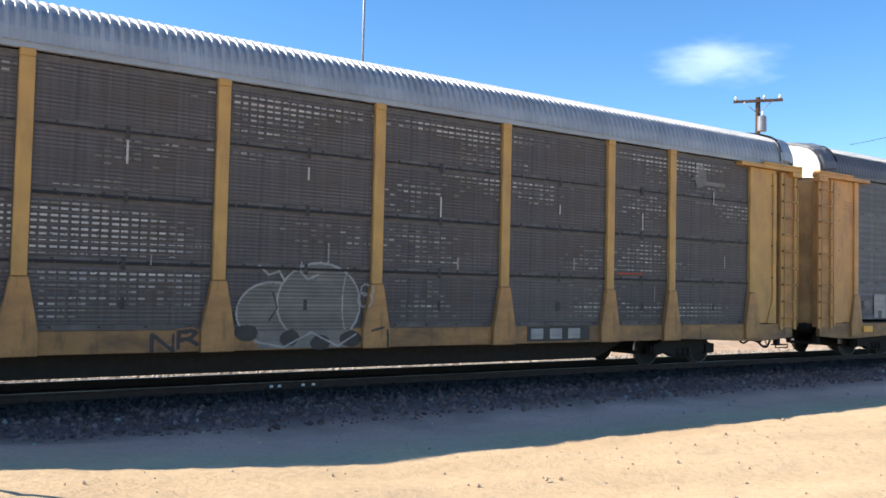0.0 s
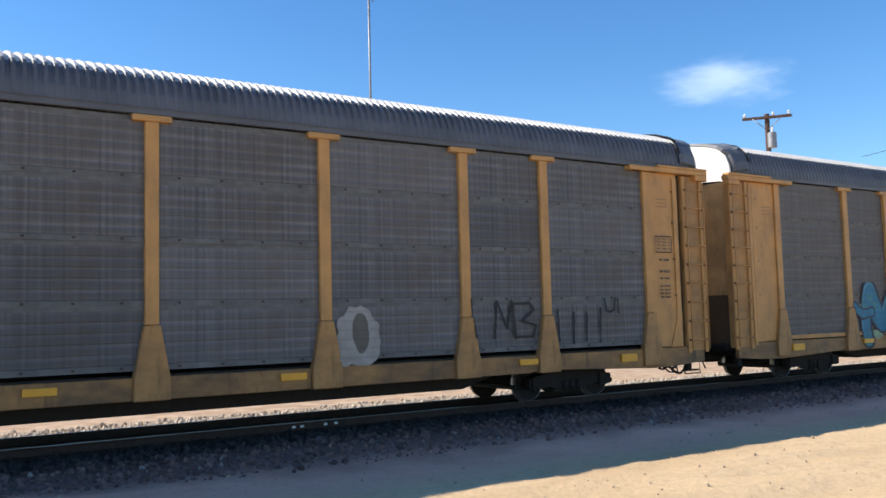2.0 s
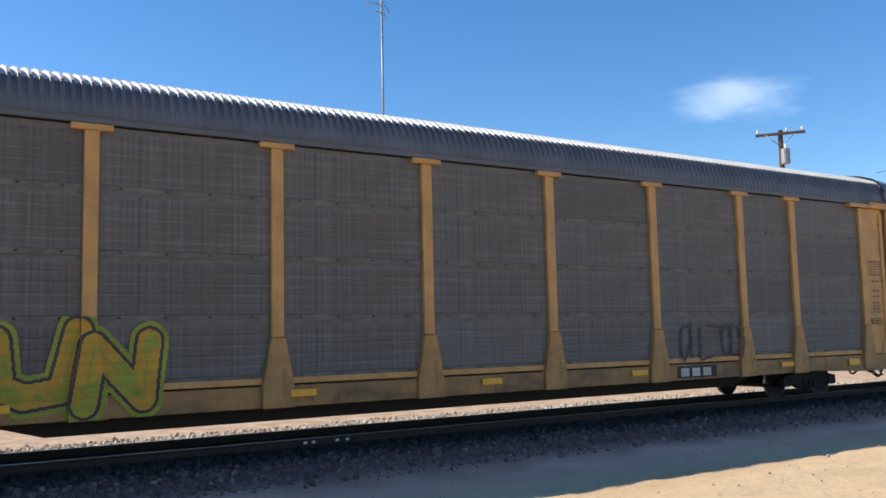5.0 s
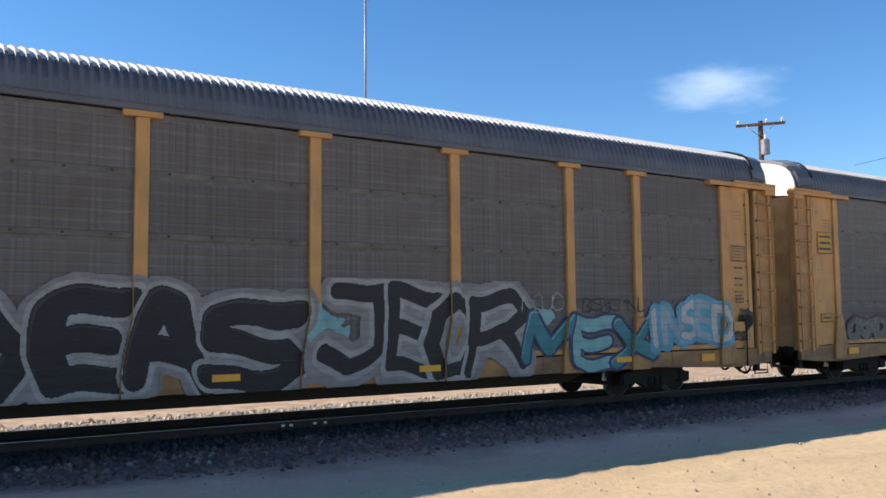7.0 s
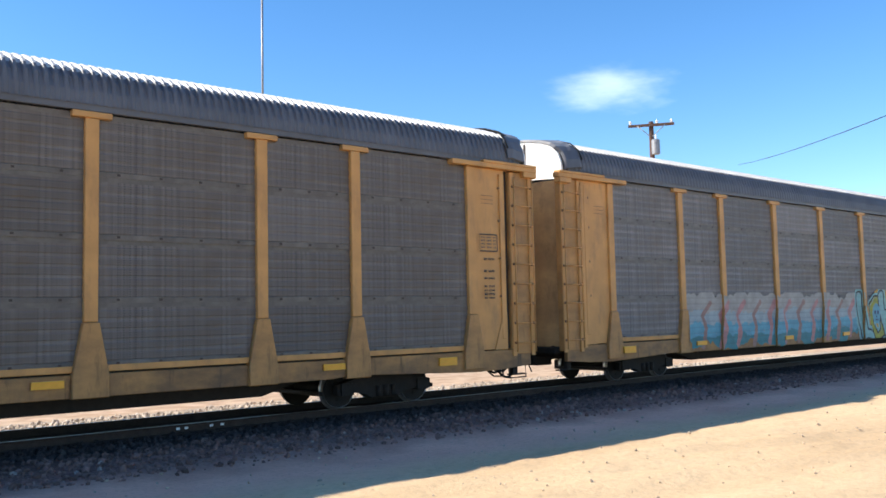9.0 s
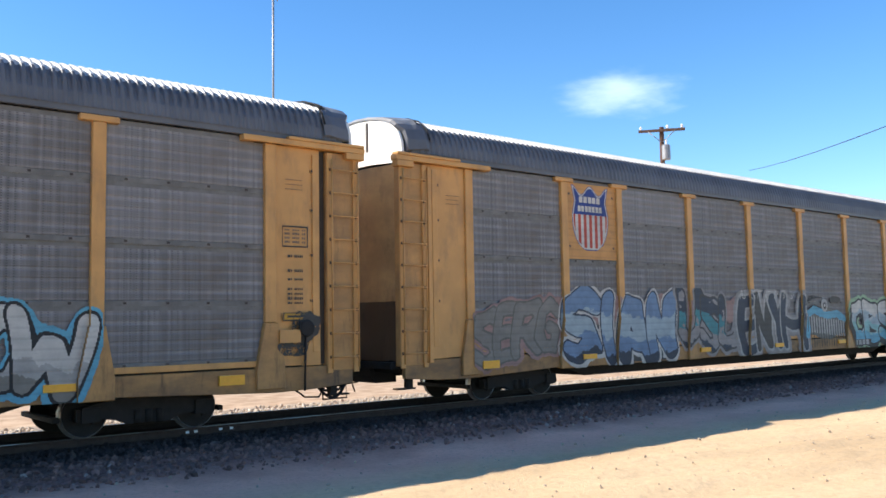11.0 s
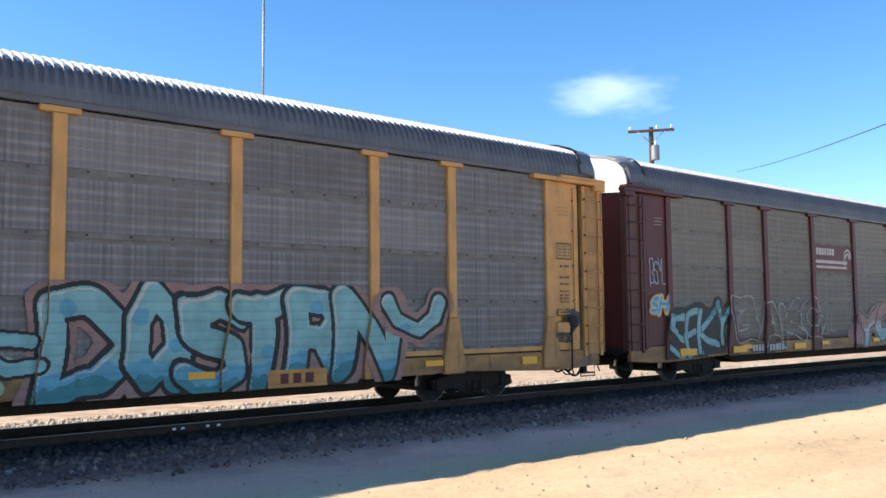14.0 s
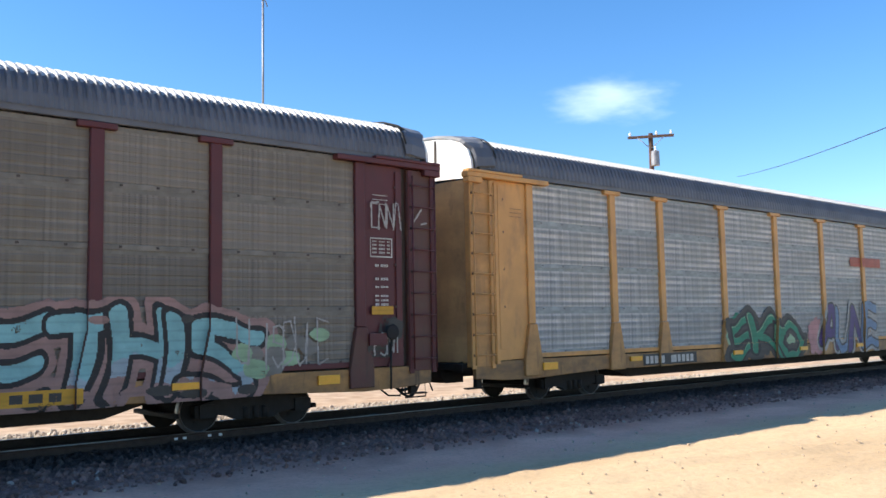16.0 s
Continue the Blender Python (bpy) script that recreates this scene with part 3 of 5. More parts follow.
def end_stencil_mesh(ink):
    """Two short rows of bars, in place of lettering, high on the near leaf of an end door."""
    bm = bmesh.new()
    for z, ys in ((4.56, (-1.28, -1.16, -1.04, -0.92)), (4.42, (-1.30, -1.19, -1.08, -0.97, -0.86, -0.75))):
        for y in ys:
            x = 13.66 + 0.2 * (1 - (y / 1.5) ** 2) + 0.006
            box(bm, x - 0.02, x + 0.003, y - 0.035, y + 0.035, z - 0.045, z + 0.045)
    return finish(bm, "end_stencil", (ink,))


def coupler_mesh():
    bm = bmesh.new()
    box(bm, 13.2, 13.95, -0.12, 0.12, 0.76, 0.98)
    prism(bm, [(13.9, 0.72), (14.22, 0.72), (14.28, 0.8), (14.28, 0.96), (14.22, 1.02), (13.9, 1.02)], -0.2, 0.06)
    box(bm, 14.1, 14.36, -0.16, 0.16, 0.76, 0.98)
    box(bm, 13.55, 13.75, -1.2, 1.2, 0.72, 0.98)
    return finish(bm, "coupler", (IRON,), 0.02)


def hoses_mesh():
    bm = bmesh.new()
    for y, sag in ((-0.35, 0.3), (-0.55, 0.42)):
        tube(bm, [(13.4 + 0.9 * k / 12, y - 0.12 * math.sin(k / 12 * 3.1), 0.72 - sag * math.sin(k / 12 * math.pi)) for k in range(13)], 0.028, 6)
    tube(bm, [(12.6, -1.2, 0.62), (12.9, -1.22, 0.4), (13.2, -1.2, 0.38), (13.5, -0.9, 0.5), (13.9, -0.3, 0.72)], 0.018, 6)
    return finish(bm, "air_hose", (BLACK,))


def lever_mesh():
    bm = bmesh.new()
    tube(bm, [(13.9, -0.2, 0.8), (13.78, -0.6, 0.7), (13.78, -1.35, 0.72), (13.78, -1.5, 0.45)], 0.016, 6)
    tube(bm, [(13.1, -1.48, 0.68), (13.1, -1.5, 0.36), (13.6, -1.5, 0.36), (13.6, -1.48, 0.68)], 0.018, 6)
    return finish(bm, "uncoupling_lever", (IRON,))


def sill_mesh(mat):
    bm = bmesh.new()
    low = [(-13.7, 0.62), (-12.9, 0.56), (-12.1, 0.54), (-9.0, 0.66), (-8.6, SILL_LOW), (8.6, SILL_LOW), (9.0, 0.66), (12.1, 0.54), (12.9, 0.56), (13.7, 0.62)]
    prism(bm, low + [(13.7, SILL_TOP), (-13.7, SILL_TOP)], -1.565, -1.46)
    return finish(bm, "side_sill", (mat,), 0.008)


def underframe_mesh(belly=0.33):
    bm = bmesh.new()
    box(bm, -13.6, 13.6, -0.35, 0.35, 0.6, 0.97)
    prism(bm, [(-8.6, 0.62), (-7.6, belly), (7.6, belly), (8.6, 0.62), (8.6, 0.9), (-8.6, 0.9)], -0.75, 0.75)
    box(bm, -13.6, 13.6, -1.45, 1.45, 0.9, 0.99)
    for i in range(10):
        x = -12.6 + i * 2.8
        box(bm, x - 0.06, x + 0.06, -1.44, 1.44, 0.7, 0.9)
    box(bm, -13.6, 13.6, -1.4, 1.4, 3.1, 3.16)
    return finish(bm, "underframe", (DARK_STEEL,))


def bay_rail_mesh(width, mat):
    bm = bmesh.new()
    box(bm, 0, width, -1.555, -1.49, 0.99, 1.09)
    return finish(bm, "bay_rail", (mat,), 0.008)


def build_car(index, name_label, mat, sheet_mat, roof, tee=True, rows=4, ribs=5, rails=True, gable=WHITE_END):
    """An enclosed car-carrier wagon; origin on the rails at its middle."""
    car = tagged(new("auto_rack_car"), name_label, "railway car", "cars of the train")
    key = (mat.name, sheet_mat.name, tee, rows, ribs)
    part("underframe", once(("underframe", index == 0), lambda: underframe_mesh(0.2 if index == 0 else 0.34)), car)
    part("roof", once(("roof", roof.name), lambda: roof_mesh(roof)), car, "corrugated metal roof")
    for turn in (0, 180):
        half = pose(0, 0, 0, rz=turn)
        part("roof_hood", once(("hood", roof.name), lambda: hood_mesh(roof)), car, "smooth grey roof end sheet", half)
        part("roof_strap", once("strap", strap_mesh), car, at=half @ pose(13.08, 0, 0))
        end_mat = MAROON if mat is MAROON else END_TAN
        sooty = index in (2, 4, 7)
        part("end_platform", once("platform", platform_mesh), car, "black iron end platform over the coupler", half)
        part("end_door", once(("end", end_mat.name, sooty), lambda: end_door_mesh(end_mat, SOOTY_END if sooty else end_mat)), car, at=half)
        if turn and index:
            ink = STENCIL_WHITE if mat is MAROON else STENCIL_DARK
            part("end_stencil", once(("end_stencil", ink.name), lambda: end_stencil_mesh(ink)), car, "white bars of lettering" if mat is MAROON else "dark bars of lettering", half)
        part("roof_gable", once("gable", end_gable_mesh), car, "white sheet-metal gable", half)
        part("coupler", once("coupler", coupler_mesh), car, "black iron coupler", half)
        part("air_hose", once("hose", hoses_mesh), car, "sagging black rubber air hose", half)
        part("uncoupling_lever", once("lever", lever_mesh), car, at=half)
        # this side
        part("eave_strip", once(("fascia", roof.name), lambda: fascia_mesh(roof)), car, at=half)
        sill_mat = SILL_YELLOW
        part("side_sill", once(("sill", sill_mat.name), lambda: sill_mesh(sill_mat)), car, at=half)
        for x in POSTS:
            post = part("post", once(("post", mat.name, tee), lambda: post_mesh(mat, tee)), car, at=half @ pose(x, 0, 0))
            foot_mat = FOOT_PAINT[mat.name]
            part("post_foot", once(("foot", foot_mat.name), lambda: foot_mesh(foot_mat)), post)
        low, high = 1.06 if index else 0.965, TOP - 0.02
        step = (high - low) / rows
        for a, b in zip(POSTS, POSTS[1:]):
            width = round(b - a - 0.18, 3)
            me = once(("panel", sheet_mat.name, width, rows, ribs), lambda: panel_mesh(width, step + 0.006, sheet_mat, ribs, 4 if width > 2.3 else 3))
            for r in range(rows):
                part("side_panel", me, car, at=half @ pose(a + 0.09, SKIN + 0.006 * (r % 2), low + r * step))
            if rails:
                part("bay_rail", once(("bay_rail", mat.name, width), lambda: bay_rail_mesh(width, mat)), car, at=half @ pose(a + 0.09, 0, 0))
        # the two corners of this side: the mirrored mesh serves the other end
        for sgn in (1, -1):
            mirror = Matrix.Diagonal((sgn, 1, 1, 1))
            for nm, make in (("end_side_sheet", side_door_mesh), ("corner_post", corner_mesh), ("ladder", ladder_mesh), ("header_beam", header_mesh)):
                def made(make=make, nm=nm):
                    me = make(mat, sgn > 0) if make is side_door_mesh else make(FOOT_PAINT[mat.name]) if make is corner_mesh else make(mat)
                    if sgn < 0:
                        me.transform(mirror)
                        me.flip_normals()
                    return me
                ob = part(nm, once((nm, mat.name, sgn), made), car, at=half @ pose(POSTS[-1] * sgn, 0, 0))
                if nm == "corner_post":
                    for dx in (1.19, 1.75):
                        part("corner_flange", once(("flange", mat.name), lambda: flange_mesh(mat)), ob, at=pose(dx * sgn, 0, 0))
    for x in (-10.12, 10.12):
        build_truck(car, x)
    return car


LABEL_Y = "car-carrier wagon with grey perforated sides and yellow posts"
CARS = [
    build_car(0, "old car-carrier wagon with brown slatted sides and yellow posts", OLD_YELLOW, SHEET_OLD, ROOF_PALE_SHADED, tee=False, ribs=15, rails=False),
    build_car(1, "yellow car-carrier wagon with grey sides and a yellow-black logo", YELLOW, SHEET_SLATE, ROOF_SHADED, rails=False),
    build_car(2, "yellow car-carrier wagon with a red sign and blue graffiti", YELLOW, SHEET_BROWN, ROOF_SHADED),
    build_car(3, "yellow car-carrier wagon with a round blue badge on its corner", YELLOW, SHEET_BROWN, ROOF_SHADED),
    build_car(4, "yellow car-carrier wagon with a shield sign and black-white graffiti", YELLOW, SHEET_BROWN, ROOF_SHADED),
    build_car(5, "yellow car-carrier wagon with a logo and a yellow notice", YELLOW, SHEET_BROWN, ROOF_SHADED),
    build_car(6, "yellow car-carrier wagon with blue and pink graffiti low down", YELLOW, SHEET_GREY, ROOF_SHADED),
    build_car(7, "yellow car-carrier wagon with a shield sign and pale graffiti", YELLOW, SHEET_GREY, ROOF_SHADED),
    build_car(8, "yellow car-carrier wagon with black stripe logo and green graffiti", YELLOW, SHEET_GREY, ROOF_SHADED),
    build_car(9, "maroon car-carrier wagon with tan sides and a white-lettered sign", MAROON, SHEET_TAN, ROOF_SHADED),
    build_car(10, "yellow car-carrier wagon with clean silver ribbed sides", YELLOW, SHEET_SILVER, ROOF_SHADED),
]

# ---- things beyond the track ----
def build_mast():
    az = radians(29.3)
    d = 42.0
    x, y = d * math.sin(az), d * math.cos(az)
    mast = tagged(new("radio_mast"), "tall thin galvanised steel antenna mast beyond the track", "mast")
    mast.matrix_basis = pose(x, y, -0.4)
    bm = bmesh.new()
    tube(bm, [(0, 0, 0), (0, 0, 9)], 0.075, 10)
    tube(bm, [(0, 0, 9), (0, 0, 18.6)], 0.055, 10)
    part("mast_tube", finish(bm, "mast_tube", (GALV,)), mast)
    for z, half in ((18.3, 0.8), (17.9, 0.45)):
        bm = bmesh.new()
        tube(bm, [(-half, 0.1 * half, z), (half * 0.3, 0, z - 0.1), (half * 0.6, 0.05, z - 0.35)], 0.025, 6)
        part("antenna_arm", finish(bm, "antenna_arm", (GALV,)), mast)


def build_utility_pole():
    az, d = radians(54.36), 48.0
    x, y = d * math.sin(az), d * math.cos(az)
    top = 1.72 + d * math.tan(radians(11.75))
    pole = tagged(new("utility_pole"), "weathered wooden utility pole with a crossarm and transformer", "utility pole")
    pole.matrix_basis = pose(x, y, -0.36, rz=-54.36)
    top += 0.36
    bm = bmesh.new()
    lathe(bm, [(0, 0.17), (top * 0.5, 0.15), (top + 0.08, 0.12)], "Z", 14)
    part("pole_trunk", finish(bm, "pole_trunk", (POLE_WOOD,)), pole)
    bm = bmesh.new()
    box(bm, -1.2, 1.2, -0.22, -0.11, top - 0.2, top - 0.06)
    part("crossarm", finish(bm, "crossarm", (POLE_WOOD,), 0.01), pole)
    for sg in (-1, 1):
        bm = bmesh.new()
        tube(bm, [(sg * 0.7, -0.24, top - 0.17), (sg * 0.05, -0.16, top - 0.75)], 0.022, 6)
        part("brace", finish(bm, "brace", (GALV,)), pole)
    for dx, lean in ((-1.08, -0.05), (0.3, 0.12), (1.05, 0.1)):
        bm = bmesh.new()
        lathe(bm, [(0, 0.03), (0.05, 0.07), (0.08, 0.05), (0.12, 0.085), (0.17, 0.05), (0.22, 0.02)], "Z", 10, at=(dx, -0.16, top - 0.06))
        part("insulator", finish(bm, "insulator", (PORCELAIN,)), pole)
    bm = bmesh.new()
    lathe(bm, [(0, 0.2), (0.02, 0.22), (0.75, 0.22), (0.8, 0.16)], "Z", 16, at=(0.2, -0.36, top - 1.75))
    part("transformer", finish(bm, "transformer", (GALV,)), pole)
    bm = bmesh.new()
    lathe(bm, [(0, 0.04), (0.1, 0.06), (0.14, 0.04), (0.2, 0.06), (0.26, 0.03)], "Z", 8, at=(0.22, -0.4, top - 0.96))
    part("bushing", finish(bm, "bushing", (PORCELAIN,)), pole)


def build_wire():
    a, b = Vector((0.8515, 0.5015, 0.1532)) * 70 + Vector(EYE), Vector((0.935, 0.30, 0.214)) * 26 + Vector(EYE)
    bm = bmesh.new()
    pts = []
    for k in range(15):
        f = k / 14
        p = a.lerp(b, f)
        p.z -= 0.25 * 4 * f * (1 - f)
        pts.append(p)
    tube(bm, pts, 0.016, 6)
    tagged(new("overhead_wire", finish(bm, "overhead_wire", (BLACK,))), "thin black overhead service wire crossing the sky", "wire", kind="structure")


def build_sign():
    sign = tagged(new("road_sign"), "small white sign on a thin steel post beside the track", "sign")
    sign.matrix_basis = pose(0.72, 8.5, -0.38, rz=14)
    bm = bmesh.new()
    box(bm, -0.03, 0.03, -0.02, 0.02, 0, 2.7)
    part("sign_post", finish(bm, "sign_post", (GALV,), 0.006), sign)
    bm = bmesh.new()
    box(bm, -0.32, 0.13, -0.035, -0.025, 2.26, 2.74)
    part("sign_plate", finish(bm, "sign_plate", (STENCIL_WHITE,), 0.003), sign)
    bm = bmesh.new()
    box(bm, 0.0, 0.1, -0.04, -0.036, 2.56, 2.62)
    box(bm, 0.06, 0.1, -0.04, -0.036, 2.42, 2.56)
    part("sign_mark", finish(bm, "sign_mark", (STENCIL_DARK,)), sign)


build_mast()
build_utility_pole()
build_wire()
build_sign()


def rail_marks():
    bm = bmesh.new()
    box(bm, -0.03, 0.03, -0.006, 0.006, -0.02, 0.02)
    me = finish(bm, "paint_spot", (STENCIL_WHITE,))
    track = bpy.data.objects["railway_track"]
    for x in (6.35, 6.5, 6.95, 7.15):
        part("paint_spot", me, track, "small white spot on the rail web", pose(x, TRACK_Y - 0.765, -0.07))


rail_marks()

# ---- decoration of the cars ----
SPRAY = {}


def spray(name, colour):
    n = Nodes("spray_" + name, 0.55)
    colour = (colour[0] * 0.9, colour[1] * 0.84, colour[2] * 0.72)
    col = n.mix(n.step(n.noise(2.5, 5, 0.6), 0.35, 0.7), tuple(c * 0.78 for c in colour), tuple(min(1, c * 1.12) for c in colour))
    col = n.mix(n.step(n.noise(5, 6, 0.7, (1, 1, 6)), 0.58, 0.8, 0, 0.45), col, (0.11, 0.09, 0.075))
    # shade of the rib grooves, painted into the coat as dark lines
    groove_shade = n.step(n.wave(0.314159 / 0.156, "Z"), 0.25, 0.0, 0, 0.15)
    col = n.mix(groove_shade, col, (0.03, 0.027, 0.025))
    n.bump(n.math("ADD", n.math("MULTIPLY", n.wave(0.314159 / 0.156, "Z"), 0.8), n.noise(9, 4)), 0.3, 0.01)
    SPRAY[name] = n.done(col)


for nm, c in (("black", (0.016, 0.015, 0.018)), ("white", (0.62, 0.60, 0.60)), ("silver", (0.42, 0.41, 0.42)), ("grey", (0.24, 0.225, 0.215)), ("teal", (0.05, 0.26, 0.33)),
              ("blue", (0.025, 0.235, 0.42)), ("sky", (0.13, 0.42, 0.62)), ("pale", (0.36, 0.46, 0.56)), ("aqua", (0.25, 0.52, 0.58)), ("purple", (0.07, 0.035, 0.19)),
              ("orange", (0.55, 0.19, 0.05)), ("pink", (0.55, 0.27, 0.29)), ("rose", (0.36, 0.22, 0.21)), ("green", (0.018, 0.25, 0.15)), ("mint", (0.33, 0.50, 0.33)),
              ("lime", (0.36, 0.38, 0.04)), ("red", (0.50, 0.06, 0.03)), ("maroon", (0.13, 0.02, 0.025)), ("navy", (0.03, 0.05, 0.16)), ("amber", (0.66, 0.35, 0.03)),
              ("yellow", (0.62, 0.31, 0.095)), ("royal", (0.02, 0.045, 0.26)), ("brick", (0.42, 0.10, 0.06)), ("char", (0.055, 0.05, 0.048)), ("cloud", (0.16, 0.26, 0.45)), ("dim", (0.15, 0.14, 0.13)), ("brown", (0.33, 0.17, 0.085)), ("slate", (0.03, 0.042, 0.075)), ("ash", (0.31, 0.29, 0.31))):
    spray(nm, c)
INKS = list(SPRAY)

# bold strokes of painted shapes, on a unit square
SHAPES = [
    [[(0, 0), (.42, 1), (.6, 1), (1, 0)], [(.25, .35), (.8, .35)]],
    [[(1, 1), (.05, 1), (0, .5), (.05, 0), (1, 0)], [(0, .5), (.8, .5)]],
    [[(1, .85), (.6, 1), (.12, .9), (.1, .62), (.8, .42), (.95, .15), (.5, 0), (0, .12)]],
    [[(0, 0), (.05, 1), (.6, .95), (1, .5), (.65, .05), (0, 0)]],
    [[(.5, 1), (.1, .8), (0, .4), (.3, 0), (.75, .05), (1, .5), (.85, .9), (.5, 1)]],
    [[(0, 0), (.05, 1), (.9, .05), (1, 1)]],
    [[(0, 0), (.05, 1), (.7, .98), (.95, .75), (.6, .5), (.1, .5)], [(.5, .5), (1, 0)]],
    [[(0, 0), (.05, 1)], [(.95, 1), (.1, .5), (1, 0)]],
    [[(0, 0), (.1, 1), (.5, .3), (.9, 1), (1, 0)]],
    [[(0, .95), (1, 1)], [(.5, 1), (.45, 0)]],
    [[(0, 0), (0, 1)], [(1, 0), (1, 1)], [(0, .5), (1, .5)]],
    [[(1, .85), (.6, 1), (.15, .85), (0, .45), (.25, .05), (.7, 0), (1, .2)]],
    [[(0, 0), (0, 1), (.75, .95), (.85, .7), (.4, .52), (.95, .35), (.8, .03), (0, 0)]],
    [[(.05, 1), (0, 0), (1, .05)]],
    [[(0, 1), (.05, .2), (.4, 0), (.85, .15), (1, 1)]],
    [[(.5, 0), (.5, 1)]],
    [[(0, 1), (.5, .5), (1, 1)], [(.5, .5), (.45, 0)]],
]


GLYPHS = dict(zip("AESDONRKMTHCBLUIY", SHAPES))
GLYPHS["J"] = [[(.25, 1), (1, 1)], [(.75, 1), (.78, .25), (.45, 0), (0, .3)]]
GLYPHS["G"] = [[(1, .88), (.5, 1), (.05, .8), (0, .3), (.3, 0), (.85, .02), (1, .42), (.55, .45)]]
GLYPHS["X"] = [[(0, 1), (1, 0)], [(1, 1), (0, 0)]]
GLYPHS["P"] = [[(0, 0), (.05, 1), (.7, .98), (.95, .72), (.6, .42), (.1, .45)]]
GLYPHS["W"] = [[(0, 1), (.2, 0), (.5, .7), (.8, 0), (1, 1)]]
GLYPHS["a"] = [[(.95, 0), (.9, .75), (.5, 1), (.1, .7), (.05, .25), (.4, 0), (.85, .3)]]
GLYPHS["v"] = [[(0, .9), (.15, .35), (.6, .15), (.9, .5), (1, 1)]]


def spaced(word, x0, x1, lap=0.0):
    """Letters of a word at even steps, each widened by lap."""
    step = (x1 - x0) / len(word)
    return [(g, x0 + k * step - lap, x0 + (k + 1) * step + lap) for k, g in enumerate(word)]


def surface_depth(X, Z):
    """How far out the car's side stands at a place: sheets, posts, feet, sill, corner."""
    D = np.full(X.shape, SKIN - 0.026)
    D[Z < SILL_TOP + 0.12] = -1.561
    D[Z < SILL_TOP] = -1.571
    D[np.abs(X) > POSTS[-1]] = -1.592
    for p in POSTS:
        near = np.abs(X - p)
        D[(near < 0.105) & (Z >= FLARE)] = FACE - 0.004
        half = 0.12 + 0.15 * np.clip((FLARE - Z) / (FLARE - SILL_TOP), 0, 1)
        D[(near < half) & (Z < FLARE)] = FACE - 0.034
    return D


SHADES = {"aqua": "sky", "green": "teal", "lime": "mint", "pale": "cloud", "silver": "grey", "rose": "pink", "teal": "navy", "white": "pale", "navy": "cloud", "grey": "dim", "purple": "navy", "pink": "rose", "mint": "green", "amber": "lime"}


LAYERS = {}


class Canvas:
    """Spray paint on the near side of a car: small cells, joined into strips that follow the side's relief."""

    def __init__(self, x0, x1, z0, z1, cell=0.016, seed=1):
        self.cell, self.x0, self.z0 = cell, x0, z0
        self.nx, self.nz = int((x1 - x0) / cell), int((z1 - z0) / cell)
        self.X, self.Z = np.meshgrid(x0 + (np.arange(self.nx) + 0.5) * cell, z0 + (np.arange(self.nz) + 0.5) * cell)
        self.a = np.full(self.X.shape, -1)
        self.r = np.random.RandomState(seed)
        # soft random field for uneven edges and wear
        def field(step):
            g = self.r.rand(self.nz // step + 3, self.nx // step + 3)
            i, j = np.arange(self.nz) / step, np.arange(self.nx) / step
            a, b = i.astype(int)[:, None], j.astype(int)[None]
            u, v = (i % 1)[:, None], (j % 1)[None]
            return g[a, b] * (1 - u) * (1 - v) + g[a + 1, b] * u * (1 - v) + g[a, b + 1] * (1 - u) * v + g[a + 1, b + 1] * u * v
        self.f = 0.6 * field(24) + 0.4 * field(7)
        self.fine = 0.5 * field(5) + 0.5 * self.r.rand(self.nz, self.nx)

    def ink(self, mask, colour):
        """colour: a name, or bands [(upper height, name), ...] from below."""
        if isinstance(colour, str):
            self.a[mask] = INKS.index(colour)
        else:
            z = self.Z + (self.f - 0.5) * 0.35 + (self.fine - 0.5) * 0.05
            low = -9
            for top, nm in colour:
                self.a[mask & (z >= low) & (z < top)] = INKS.index(nm)
                low = top

    def far(self, pts):
        best = np.full(self.X.shape, 1e9)
        for (ax, az), (bx, bz) in zip(pts, pts[1:]):
            dx, dz = bx - ax, bz - az
            t = np.clip(((self.X - ax) * dx + (self.Z - az) * dz) / (dx * dx + dz * dz + 1e-9), 0, 1)
            best = np.minimum(best, np.hypot(self.X - ax - t * dx, self.Z - az - t * dz))
        return best

    def stroke(self, pts, w, colour, rough=0.0):
        self.ink(self.far(pts) + (self.f - 0.5) * rough < w / 2, colour)

    def rect(self, x0, x1, z0, z1, colour):
        self.ink((self.X > x0) & (self.X < x1) & (self.Z > z0) & (self.Z < z1), colour)

    def blob(self, cx, cz, rx, rz, colour, rough=0.8):
        self.ink(np.hypot((self.X - cx) / rx, (self.Z - cz) / rz) + (self.f - 0.5) * rough < 1, colour)

    def shapes(self, ids, x0, x1, z0, z1, w, fill, edge, rim=None, o=0.06, tilt=0.0, glint=None, drop=None, wob=0.14):
        """A row of fat painted shapes: rim, edge, fill, glints."""
        n = len(ids)
        step = (x1 - x0) / n
        lines = []
        for k, i in enumerate(ids):
            lx, lw = x0 + k * step + w * 0.42, step - w * 0.5
            lean = self.r.uniform(-0.22, 0.22)
            up = self.r.uniform(-0.06, 0.06) * (z1 - z0)
            for line in SHAPES[i]:
                pts = []
                for u, v in line:
                    u, v = u + self.r.uniform(-wob, wob), v + self.r.uniform(-wob, wob) * 0.6
                    pts.append((lx + lw * u + (tilt + lean) * (v - 0.5), z0 + w * 0.5 + up + (z1 - z0 - w) * v))
                lines.append((k, pts))
        dist = [(k, self.far(p)) for k, p in lines]
        every = np.min([d for _, d in dist], axis=0)
        if rim:
            self.ink(every < w / 2 + o * 2.3, rim)
